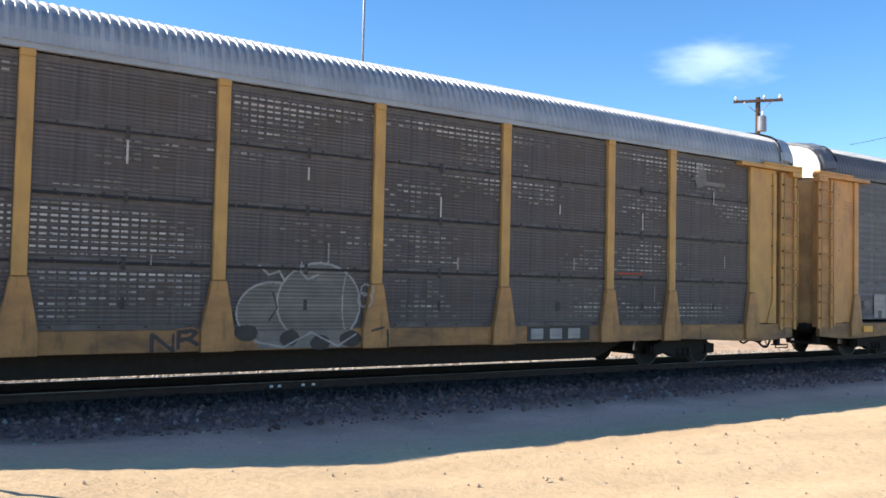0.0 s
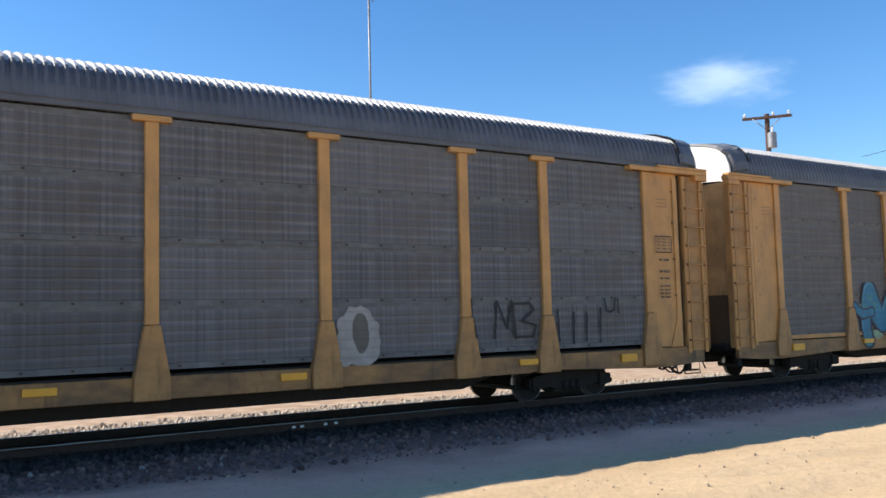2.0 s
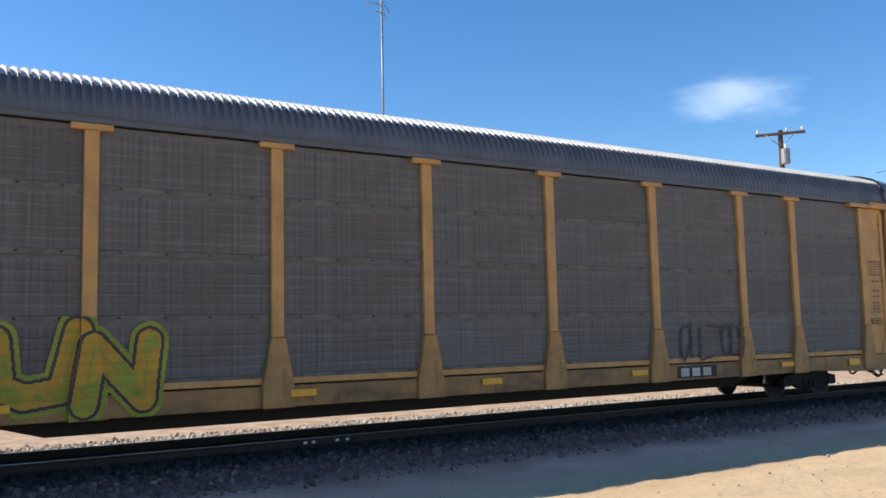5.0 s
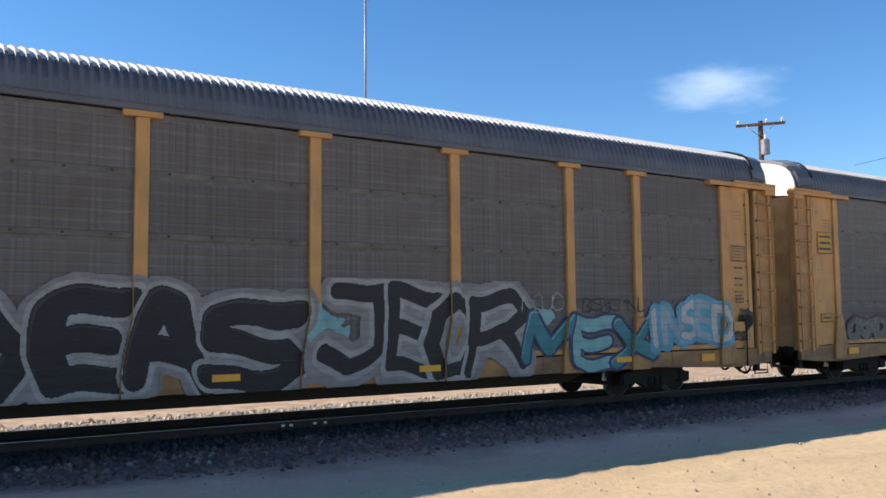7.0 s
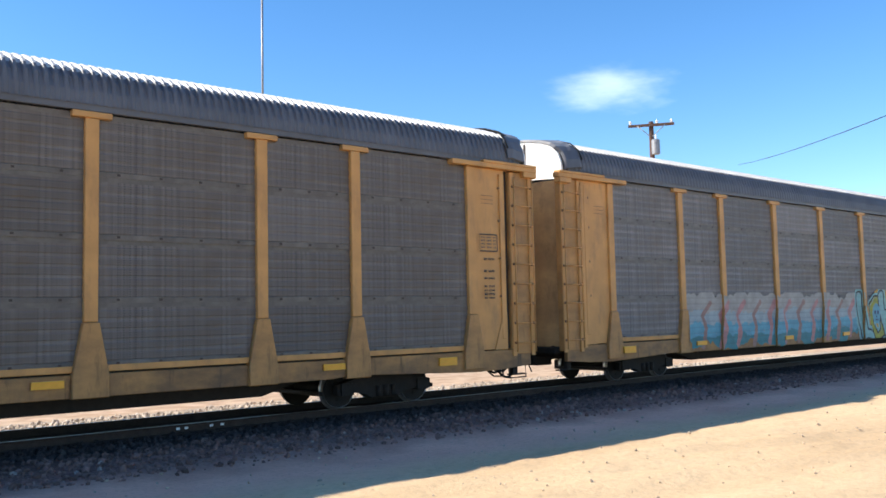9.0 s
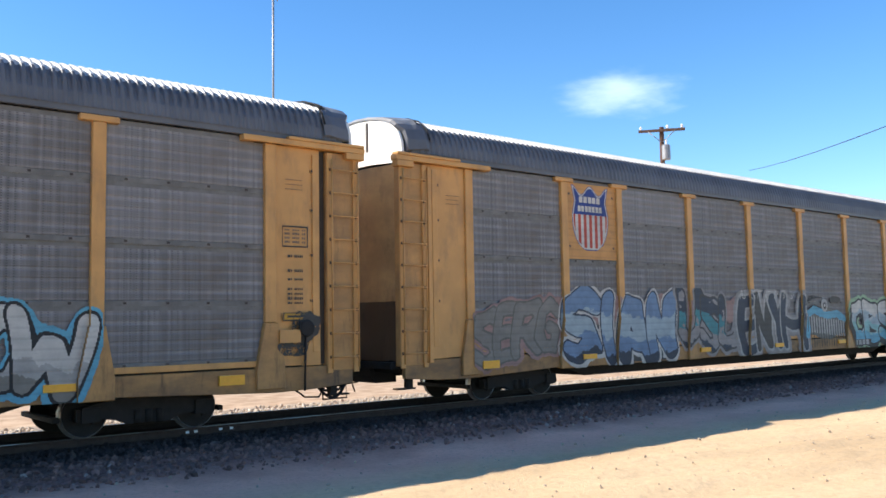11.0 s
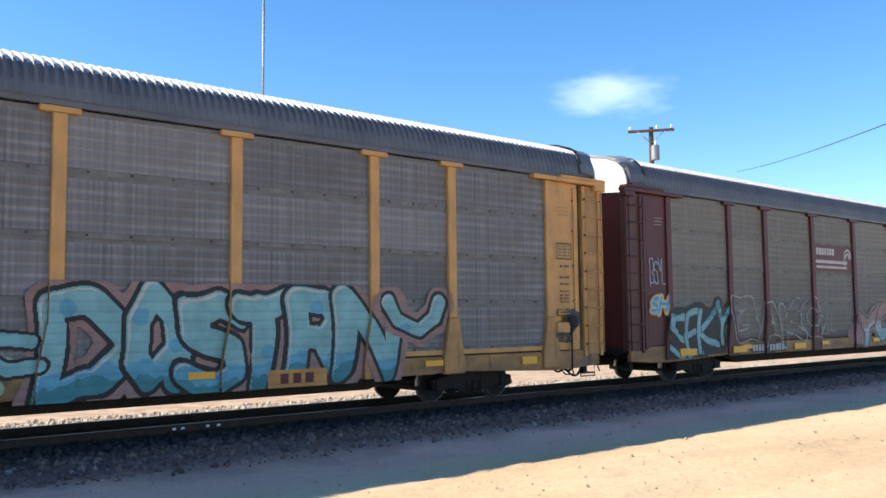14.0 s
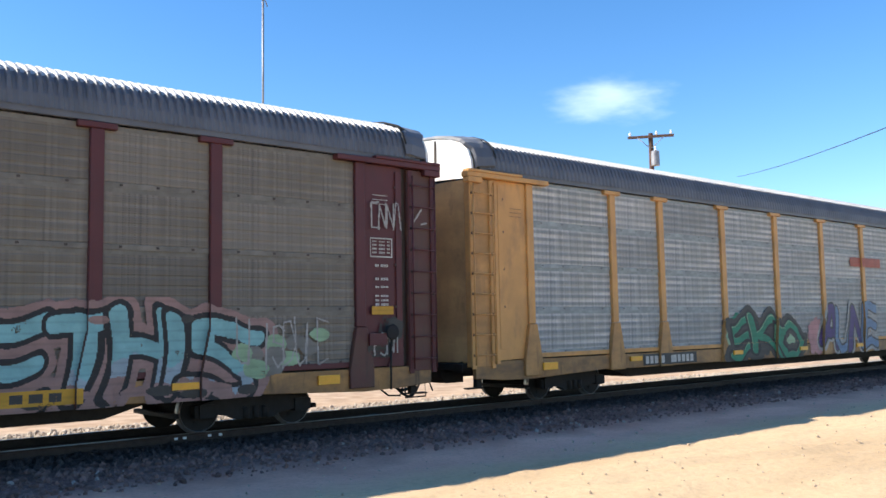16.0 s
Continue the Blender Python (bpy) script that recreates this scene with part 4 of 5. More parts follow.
        if drop:
            for _, p in lines:
                self.ink(self.far([(x - 0.12, z - 0.1) for x, z in p]) < w / 2 + o * 0.5, drop)
        for k in range(n):
            mine = np.min([d for q, d in dist if q == k], axis=0)
            self.ink(mine < w / 2 + o, edge)
            own = fill[k % len(fill)] if isinstance(fill, tuple) else fill
            self.ink(mine < w / 2, own)
            if isinstance(own, str) and own in SHADES and w > 0.15:
                self.ink((mine < w * 0.46) & (self.f + 0.25 * (self.fine - 0.5) > 0.56), SHADES[own])
                self.ink((mine < w * 0.06) & (self.fine > 0.3), SHADES[own])
        if glint:
            for _, p in lines:
                q = [(x - w * 0.2, z + w * 0.22) for x, z in p[: 2 + len(p) // 3]]
                self.ink((self.far(q) < w * 0.06) & (every < w / 2), glint)

    def piece(self, letters, z0, z1, w, fill, edge, rim=None, o=0.06, glint=None, drop=None, bend=0.06, slant=0.0, tag=None):
        """A row of fat letters (glyph, x0, x1), bent a little: rim, drop, edge, fill, and a light along the upper left of each."""
        p1, p2 = self.r.uniform(0, 6, 2)
        X, Z = self.X, self.Z
        self.X = X + bend * np.sin(2.3 * Z + p1) + bend * 0.6 * np.sin(4.1 * X + p2)
        self.Z = Z + bend * np.sin(1.6 * X + p2) + bend * 0.5 * np.sin(5.2 * X + p1)
        near = []
        for g, x0, x1 in letters:
            up = self.r.uniform(-0.04, 0.04)
            lx, lw, lz, lh = x0 + w * 0.45, x1 - x0 - w * 0.75, z0 + w * 0.5 + up, z1 - z0 - w
            lines = [[(lx + lw * u + slant * (v - 0.5), lz + lh * v) for u, v in line] for line in GLYPHS[g]]
            near.append((lines, np.min([self.far(p) for p in lines], axis=0)))
        every = np.min([d for _, d in near], axis=0)
        if rim:
            self.ink(every + (self.f - 0.5) * 0.12 < w / 2 + o * 2.6, rim)
        if drop:
            for dx, dz in ((-0.05, -0.04), (-0.1, -0.08), (-0.15, -0.12)):
                for lines, _ in near:
                    for p in lines:
                        self.ink(self.far([(x + dx, z + dz) for x, z in p]) < w / 2 + o * 0.5, drop)
        for k, (lines, mine) in enumerate(near):
            # strokes swell towards the top, as with a fat cap
            d = mine - w * 0.10 * np.clip((Z - z0) / (z1 - z0) - 0.4, -0.4, 0.6)
            self.ink(d < w / 2 + o, edge)
            own = fill[k % len(fill)] if isinstance(fill, tuple) else fill
            self.ink(d < w / 2, own)
            if glint:
                shifted = np.min([self.far([(x + w * 0.13, z - w * 0.13) for x, z in p]) for p in lines], axis=0)
                self.ink((d < w * 0.43) & (shifted > w * 0.52), glint)
            if tag:
                self.ink((d < w * 0.4) & (self.f > 0.62), tag)
        self.X, self.Z = X, Z

    def scribble(self, x0, x1, z0, z1, colour, w=0.035, loops=6):
        for k in range(loops):
            lx, lw = x0 + (x1 - x0) * k / loops, (x1 - x0) / loops * 1.1
            line = SHAPES[self.r.randint(len(SHAPES))][0]
            self.stroke([(lx + lw * (u + self.r.uniform(-.1, .1)), z0 + (z1 - z0) * (v + self.r.uniform(-.1, .1))) for u, v in line], w, colour, 0.01)

    def marks(self, x0, x1, z0, z1, counts, colour, gap=0.3):
        """Plain bars in place of lettering: groups of short upright bars."""
        total = sum(counts) + (len(counts) - 1) * 1.2
        step, x = (x1 - x0) / total, x0
        for c in counts:
            for _ in range(c):
                self.rect(x, x + step * (1 - gap), z0, z1, colour)
                x += step
            x += step * 1.2

    def wear(self, amount):
        self.a[(self.fine * 0.4 + self.f * 0.6) < amount] = -1

    def make(self, car, name, label):
        # later coats lie on earlier ones
        coat = LAYERS[car.name] = LAYERS.get(car.name, 0) + 1
        D = np.round(surface_depth(self.X, self.Z) - 0.002 * coat, 4)
        vs, fs, ms = [], [], []
        used = {}
        c = self.cell
        for j in range(self.nz):
            row, dep = self.a[j], D[j]
            cut = np.flatnonzero((np.diff(row) != 0) | (np.diff(dep) != 0)) + 1
            for a, b in zip(np.r_[0, cut], np.r_[cut, self.nx]):
                if row[a] < 0:
                    continue
                x0, x1, z0, z1, y = self.x0 + a * c, self.x0 + b * c, self.z0 + j * c, self.z0 + (j + 1) * c, dep[a]
                k = len(vs)
                vs += [(x0, y, z0), (x1, y, z0), (x1, y, z1), (x0, y, z1)]
                fs.append((k, k + 1, k + 2, k + 3))
                ms.append(used.setdefault(int(row[a]), len(used)))
        me = bpy.data.meshes.new(name)
        me.from_pydata(vs, [], fs)
        for i in used:
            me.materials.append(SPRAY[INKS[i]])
        me.polygons.foreach_set("material_index", ms)
        ob = part(name, me, car, label)
        if name in ("graffiti", "stencil", "perforation"):
            ob["kind"] = "stuff"


def number(car, x0, x1, z0=0.70, z1=0.9, plate=True, colour="white"):
    c = Canvas(x0 - 0.12, x1 + 0.12, z0 - 0.06, z1 + 0.06, 0.014)
    if plate:
        c.rect(x0 - 0.1, x1 + 0.1, z0 - 0.05, z1 + 0.05, "char")
    c.marks(x0, x1, z0, z1, (4, 6), colour)
    c.make(car, "car_number", "plain bars of a stencilled car number")


def notice(car, x0, x1, z0, z1, lines=2, ground="amber", ink="char"):
    c = Canvas(x0, x1, z0, z1, 0.012)
    c.rect(x0, x1, z0, z1, ink)
    c.rect(x0 + 0.02, x1 - 0.02, z0 + 0.02, z1 - 0.02, ground)
    h = (z1 - z0) / (lines + 0.6)
    for k in range(lines):
        zc = z0 + h * (k + 0.8)
        c.rect(x0 + 0.08 + 0.03 * (k % 2), x1 - 0.09, zc - h * 0.18, zc + h * 0.18, ink)
    c.make(car, "notice", "small notice with dark bars of writing")


def stencils(car, sgn, ink="char"):
    """Small unreadable stencilled lines on the plain sheet at a car's end."""
    a = 12.2 if sgn > 0 else -12.75
    c = Canvas(a, a + 0.58, 1.9, 4.5, 0.012)
    for z in (4.2, 4.12, 4.04):
        c.rect(a + 0.1, a + 0.45, z, z + 0.013, "brown" if ink == "char" else ink)
    if sgn > 0:
        for q in ((a + 0.03, a + 0.55, 3.03, 3.05), (a + 0.03, a + 0.55, 3.38, 3.4), (a + 0.03, a + 0.05, 3.03, 3.4), (a + 0.53, a + 0.55, 3.03, 3.4)):
            c.rect(*q, ink)
        for z in (3.1, 3.17, 3.24, 3.31):
            c.marks(a + 0.08, a + 0.5, z, z + 0.035, (3, 4, 2), "dim" if ink == "char" else ink)
        for z in (2.85, 2.6, 2.45, 2.28, 2.2, 2.12, 2.04):
            c.marks(a + 0.14, a + 0.45, z, z + 0.04, (3, 5), ink)
    c.make(car, "stencil", "small dark stencilled lines of writing")


def reflector(car, x, z=0.84, w=0.45, h=0.12):
    bm = bmesh.new()
    box(bm, -w / 2, w / 2, -0.034, 0.004, -h / 2, h / 2)
    me = once(("reflector", w, h), lambda: finish(bm, "reflector", (REFLECT,)))
    y = surface_depth(np.array([x - w / 2, x, x + w / 2]), np.array([z] * 3)).min() - 0.006
    part("reflector", me, car, "bright amber reflective strip", pose(x, y, z))


def shield(car, x0, x1, z0, z1):
    """Yellow board with a blue, red and white shield; its words are plain bars."""
    c = Canvas(-9.1, -7.2, 3.05, 4.84, 0.012)
    c.rect(-9.01, -7.28, 3.06, 4.82, "yellow")
    cx, hw, hh = (x0 + x1) / 2, (x1 - x0) / 2, z1 - z0

    def inside(grow):
        v = (c.Z - z0) / hh
        half = np.where(v > 0.55, 0.86 + 0.14 * np.abs((v - 0.78) / 0.23), np.sqrt(np.clip(1 - np.clip((0.55 - v) / 0.6, 0, 1) ** 2.4, 0, 1)) * 1.0)
        crown = 0.93 + 0.07 * np.cos((c.X - cx) / hw * math.tau)
        return (np.abs(c.X - cx) < half * hw * 0.95 + grow) & (v > -grow / hh) & (v < crown + grow / hh)

    c.ink(inside(0.05), "royal")
    c.ink(inside(0.03), "white")
    c.ink(inside(0) & (c.Z > z0 + 0.55 * hh), "royal")
    c.ink(inside(0) & (c.Z < z0 + 0.55 * hh) & (((c.X - x0) / (x1 - x0) * 6.5) % 1 < 0.48), "red")
    c.marks(cx - hw * 0.62, cx + hw * 0.62, z0 + hh * 0.75, z0 + hh * 0.85, (5,), "white", 0.22)
    c.marks(cx - hw * 0.7, cx + hw * 0.7, z0 + hh * 0.6, z0 + hh * 0.7, (7,), "white", 0.22)
    for x, z in ((-8.93, 4.55), (-7.4, 4.55), (-8.93, 3.35), (-7.4, 3.35)):
        c.blob(x, z, 0.03, 0.03, "char", 0)
    c.make(car, "logo_board", "yellow board with a blue, red and white shield")


def block_logo(car, x0, x1, z0, z1):
    """Three chunky yellow blocks edged in black over a yellow bar."""
    c = Canvas(x0 - 0.15, x1 + 0.15, z0 - 0.35, z1 + 0.15, 0.012)
    c.rect(x0 - 0.02, x1 + 0.05, z0 - 0.26, z0 - 0.08, "black")
    c.rect(x0, x1 + 0.02, z0 - 0.23, z0 - 0.1, "amber")
    w = (x1 - x0) / 3
    mid, h = (z0 + z1) / 2, (z1 - z0)
    for o, nm in ((0.035, "black"), (0, "amber")):
        for k in range(3):
            a = x0 + w * (k + 0.5)
            c.ink((np.abs((c.X - a) / (w * 0.42 + o)) ** 4 + np.abs((c.Z - mid) / (h * 0.5 + o)) ** 4) < 1, nm)
    for k in range(3):
        a = x0 + w * (k + 0.5)
        if k == 0:
            c.rect(a - 0.06, a + 0.08, mid - 0.06, mid + 0.06, "black")
        elif k == 1:
            c.rect(a - 0.09, a + 0.09, mid + 0.06, mid + 0.11, "black")
            c.rect(a - 0.09, a + 0.09, mid - 0.11, mid - 0.06, "black")
        else:
            c.ink(np.abs(c.X - a) + np.abs(c.Z - mid) < 0.1, "black")
    c.make(car, "logo", "chunky yellow logo shapes edged in black")


def build_decoration():
    A, B, C, D, E, F, G, H, I, J, K = CARS
    for car in CARS[1:]:
        stencils(car, 1, "white" if car is J else "char")
        stencils(car, -1, "white" if car is J else "char")
        for x in (-11.55, -8.4, -3.9, -0.1, 3.7, 8.6, 11.3):
            reflector(car, x, 0.80 if abs(x) > 9 else 0.84, 0.45, 0.16 if abs(x) > 11 else 0.11)
    for car in (C, D, G, I, H):
        notice(car, 12.25, 12.75, 1.75, 1.9, 1)
    # first car: pale outline drawing of round fruit with stalks, over the sheets and the sill
    c = Canvas(-1.5, 1.6, 0.60, 2.25, 0.014, 3)
    for cx, cz, rx, rz in ((-0.5, 1.22, 0.62, 0.5), (0.35, 1.38, 0.78, 0.68)):
        turn = [(math.cos(a), math.sin(a)) for a in (math.tau * k / 28 for k in range(29))]
        c.blob(cx, cz, rx, rz, "grey", 0.05)
        c.stroke([(cx + rx * u, cz + rz * v) for u, v in turn], 0.035, "silver", 0.012)
        c.stroke([(cx + rx * (0.55 + 0.12 * v * v), cz + rz * v * 0.9) for u, v in turn[21:28] + turn[:8]], 0.02, "silver", 0.01)
    c.ink((c.a == INKS.index("grey")) & ((c.Z / 0.062) % 1 < 0.5), "dim")
    c.stroke([(-0.75, 1.98), (-0.58, 1.84), (-0.4, 1.9), (-0.3, 1.75)], 0.035, "silver")
    c.stroke([(0.0, 2.05), (-0.02, 1.9), (0.12, 1.78), (0.3, 1.86)], 0.035, "silver")
    c.stroke([(-0.5, 1.55), (-0.42, 1.3), (-0.55, 1.1)], 0.03, "char")
    for x, z, r in ((1.2, 1.45, 0.12), (1.24, 1.62, 0.1)):
        c.stroke([(x + r * math.cos(a), z + r * math.sin(a)) for a in (math.tau * k / 12 for k in range(13))], 0.03, "silver")
    c.rect(-0.75, 1.0, 0.64, 0.94, "grey")
    for x, z, rx in ((-0.95, 0.9, 0.2), (-0.2, 0.8, 0.17), (0.35, 0.72, 0.18), (0.95, 0.78, 0.2)):
        c.blob(x, z, rx, 0.13, "char", 0.4)
    c.stroke([(-0.8, 0.76), (-0.3, 0.66), (0.2, 0.9), (0.7, 0.66), (1.05, 0.86)], 0.03, "silver")
    c.wear(0.2)
    c.make(A, "graffiti", "faint white outline drawing of round fruit")
    c = Canvas(-2.7, 7.0, 0.62, 1.0, 0.014, 3)
    c.rect(4.9, 6.6, 0.66, 0.95, "char")
    c.marks(5.0, 6.5, 0.7, 0.92, (3,), "silver", 0.35)
    c.piece(spaced("NR", -2.4, -1.7), 0.66, 0.96, 0.06, "char", "brown", o=0.02)
    c.scribble(1.35, 1.75, 0.66, 0.95, "char", 0.04, 2)
    c.wear(0.25)
    c.make(A, "graffiti", "worn dark and pale painted marks on the sill")
    c = Canvas(9.8, 11.3, 4.1, 4.75, 0.014, 4)
    c.blob(10.1, 4.4, 0.2, 0.3, "grey", 0.9)
    c.rect(9.95, 11.0, 4.2, 4.3, "grey")
    c.wear(0.35)
    c.make(A, "torn_sticker", "torn remains of a pale sticker")
    c = Canvas(-12.0, 12.0, 1.0, 4.85, 0.0165, 31)
    joints = [0.965 + k * (TOP - 0.02 - 0.965) / 4 for k in (1, 2, 3)]
    for z in joints:
        c.rect(-12, 12, z - 0.022, z + 0.022, "black")
    # rows of slots, painted pale as if light behind shone through
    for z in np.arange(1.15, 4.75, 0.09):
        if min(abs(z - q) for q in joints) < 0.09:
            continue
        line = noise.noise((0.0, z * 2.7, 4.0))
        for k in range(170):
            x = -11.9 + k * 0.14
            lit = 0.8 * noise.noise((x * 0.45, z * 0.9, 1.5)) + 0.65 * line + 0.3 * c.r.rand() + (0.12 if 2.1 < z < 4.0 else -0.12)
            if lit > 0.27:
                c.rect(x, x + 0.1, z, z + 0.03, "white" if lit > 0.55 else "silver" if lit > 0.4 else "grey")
    for a, b in zip(POSTS, POSTS[1:]):
        m = (a + b) / 2 + c.r.uniform(-0.1, 0.1)
        # bolted middle straps, with gaps painted bright like light from behind
        for z in [1.35] + joints:
            c.rect(m - 0.035, m + 0.035, z - 0.09, z + 0.09, "char")
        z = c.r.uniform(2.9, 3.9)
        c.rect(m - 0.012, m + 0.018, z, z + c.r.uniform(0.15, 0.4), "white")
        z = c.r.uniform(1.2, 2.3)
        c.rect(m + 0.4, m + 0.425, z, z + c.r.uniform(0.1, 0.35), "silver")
    for p in POSTS:
        c.a[np.abs(c.X - p) < 0.13 + 0.14 * (c.Z < 1.73)] = -1
    c.rect(7.4, 8.2, 2.06, 2.09, "red")
    c.a[c.fine < 0.2] = -1
    c.make(A, "perforation", "dark sheet joints and slots painted bright as light from behind")
    # soot and hand brake at the car ends
    def brake_mesh(mat):
        bm = bmesh.new()
        box(bm, -0.3, 0.1, -1.68, -1.56, -0.12, 0.1)
        lathe(bm, [(-1.72, 0.02), (-1.71, 0.13), (-1.69, 0.15), (-1.67, 0.13), (-1.64, 0.04)], "Y", 16, at=(0.22, 0, 0.12), mats=[1, 1, 1, 1])
        tube(bm, [(0.22, -1.64, 0.1), (0.2, -1.64, -0.95)], 0.02, 6, 1)
        return finish(bm, "hand_brake", (mat, IRON))

    for car, mat in ((C, YELLOW), (E, YELLOW), (G, YELLOW), (I, YELLOW), (J, MAROON)):
        part("hand_brake", once(("hand_brake", mat.name), lambda: brake_mesh(mat)), car, "hand brake wheel on a bracket", pose(12.45, 0, 1.5))
        c = Canvas(12.1, 13.0, 1.0, 2.2, 0.016, 32)
        c.blob(12.75, 1.62, 0.3, 0.3, "char", 1.2)
        c.blob(12.45, 1.3, 0.35, 0.15, "char", 1.2)
        c.wear(0.4)
        c.make(car, "soot_stain", "black soot and grease stain")
    # second car
    block_logo(B, -6.55, -4.9, 3.32, 3.86)
    number(B, -6.7, -4.4, 0.68, 0.88)
    c = Canvas(-11.9, -9.3, 1.0, 1.9, 0.016, 5)
    c.rect(-11.05, -10.45, 1.1, 1.75, "silver")
    c.rect(-10.3, -9.95, 1.12, 1.8, "silver")
    c.blob(-11.4, 1.45, 0.2, 0.12, "grey", 0.7)
    c.rect(-10.85, -10.65, 1.1, 1.3, "dim")
    c.wear(0.3)
    c.make(B, "graffiti", "faded silver block graffiti")
    c = Canvas(-3.2, -1.2, 0.68, 2.0, 0.014, 6)
    c.stroke([(-2.75, 1.9), (-2.6, 1.5), (-2.5, 1.25), (-2.2, 1.2), (-2.1, 1.6), (-2.4, 1.62)], 0.03, "silver")
    c.stroke([(-2.9, 1.2), (-2.7, 1.35), (-2.5, 1.1), (-2.8, 0.9), (-2.3, 0.95), (-2.0, 1.3), (-1.7, 1.2)], 0.07, "silver")
    c.scribble(-2.8, -1.5, 0.75, 1.2, "silver", 0.03, 5)
    c.make(B, "graffiti", "thin white line graffiti drawing")
    c = Canvas(4.4, 11.2, 0.95, 2.15, 0.016, 7)
    c.blob(4.9, 1.4, 0.42, 0.55, "silver", 0.7)
    c.blob(4.95, 1.5, 0.16, 0.35, "dim", 0.5)
    c.scribble(7.3, 8.8, 1.35, 2.0, "black", 0.045, 3)
    c.scribble(9.4, 10.9, 1.15, 1.8, "black", 0.045, 4)
    c.scribble(10.7, 11.2, 1.75, 2.05, "black", 0.04, 2)
    c.wear(0.12)
    c.make(B, "graffiti", "thin black marker tags")
    # third car
    c = Canvas(-7.1, -4.35, 2.85, 4.86, 0.014, 2)
    c.rect(-7.06, -4.40, 2.92, 4.85, "brick")
    for z, counts in ((4.0, (8,)), (3.58, (7,)), (3.16, (7,))):
        c.marks(-6.85, -6.85 + 0.285 * counts[0], z, z + 0.2, counts, "white", 0.2)
    for z in (3.9, 3.0):
        for x in (-6.4, -5.7, -5.0):
            c.blob(x, z, 0.035, 0.03, "maroon", 0)
    c.make(C, "logo_board", "red painted panel with white lettering bars")
    c = Canvas(-9.4, -1.1, 0.6, 2.4, 0.016, 8)
    for k in range(16):
        c.blob(c.r.uniform(-9.1, -1.3), c.r.uniform(0.9, 2.3), c.r.uniform(0.1, 0.35), c.r.uniform(0.08, 0.2), "mint" if k % 3 else "lime", 1.0)
    c.piece((("M", -8.5, -6.7), ("S", -6.9, -4.95), ("A", -5.15, -3.7), ("P", -3.95, -2.2), ("v", -2.35, -1.4)), 0.58, 2.28, 0.44, [(0.85, "teal"), (9, "blue")], "slate", o=0.07, bend=0.13, glint="sky", tag="teal")
    for pts in ([(-8.9, 1.75), (-8.55, 1.55), (-8.1, 1.6)], [(-6.2, 2.2), (-5.6, 2.32), (-5.25, 2.1)], [(-4.6, 0.75), (-4.1, 0.62), (-3.6, 0.8)], [(-1.75, 1.3), (-1.55, 1.9), (-1.42, 2.35)]):
        c.stroke(pts, 0.3, "slate", 0.08)
        c.stroke(pts, 0.2, "blue", 0.08)
    c.wear(0.12)
    c.make(C, "graffiti", "large blue graffiti edged in black")
    number(C, -7.1, -5.4, 0.70, 0.86, False)
    c = Canvas(-0.5, 9.4, 0.6, 2.35, 0.016, 9)
    for k in range(14):
        z = c.r.uniform(1.0, 2.0)
        x = c.r.uniform(0.2, 7.5)
        c.stroke([(x, z), (x + c.r.uniform(0.6, 1.8), z + c.r.uniform(-0.05, 0.05))], c.r.uniform(0.1, 0.35), "purple", 0.1)
    c.piece((("K", 0.65, 2.3), ("N", 2.1, 3.6), ("I", 3.45, 4.15), ("A", 4.05, 5.6), ("R", 5.5, 7.45)), 0.62, 2.22, 0.34, [(0.98, "orange"), (1.16, "pink"), (1.38, "white"), (1.68, "sky"), (9, "blue")], "slate", "white", o=0.03, drop="ash", bend=0.09)
    c.scribble(0.9, 7.6, 0.64, 0.8, "silver", 0.05, 12)
    c.scribble(-0.2, 0.5, 1.8, 2.2, "lime", 0.02, 3)
    c.scribble(8.0, 9.0, 1.5, 2.1, "dim", 0.03, 4)
    c.wear(0.1)
    c.make(C, "graffiti", "blue to orange graffiti with white rims")
    # fourth car: round badge, green letters, dark tags
    c = Canvas(-13.1, -12.2, 3.75, 4.5, 0.012)
    c.blob(-12.62, 4.12, 0.3, 0.34, "navy", 0)
    c.blob(-12.62, 4.12, 0.22, 0.26, "pale", 0)
    c.rect(-12.66, -12.58, 3.86, 4.38, "navy")
    c.rect(-12.86, -12.38, 4.08, 4.16, "navy")
    c.make(D, "logo", "round dark blue badge with a cross")
    c = Canvas(-12.4, -5.2, 0.62, 2.1, 0.016, 11)
    c.blob(-11.4, 1.2, 1.2, 0.6, "pink", 0.8)
    c.shapes((10, 15, 1, 14, 5), -11.9, -6.2, 0.7, 1.95, 0.34, ("mint", "mint", "mint", "amber", "amber"), "char", "lime", o=0.05)
    c.make(D, "graffiti", "pale green and yellow block graffiti")
    c = Canvas(4.2, 8.6, 0.62, 2.0, 0.016, 12)
    c.scribble(5.0, 7.0, 1.1, 1.8, "char", 0.05, 6)
    c.rect(4.85, 6.1, 0.66, 0.92, "black")
    c.marks(4.95, 6.0, 0.7, 0.88, (3,), "white", 0.25)
    c.make(D, "graffiti", "dark tags beside small white painted letters")
    # fifth car
    shield(E, -8.78, -7.55, 3.32, 4.72)
    number(E, -7.45, -5.2, 0.68, 0.86)
    c = Canvas(-12.9, -5.0, 0.6, 2.4, 0.016, 13)
    for x, z, rx, rz in ((-12.4, 1.15, 0.5, 0.35), (-11.0, 1.9, 1.2, 0.22), (-8.6, 1.9, 1.0, 0.25), (-7.2, 1.4, 0.9, 0.3)):
        c.blob(x, z, rx, rz, "teal", 0.9)
    c.piece(spaced("UROKT", -12.1, -7.6, 0.1), 0.66, 2.12, 0.36, "black", "silver", "silver", o=0.06, bend=0.09, glint="char")
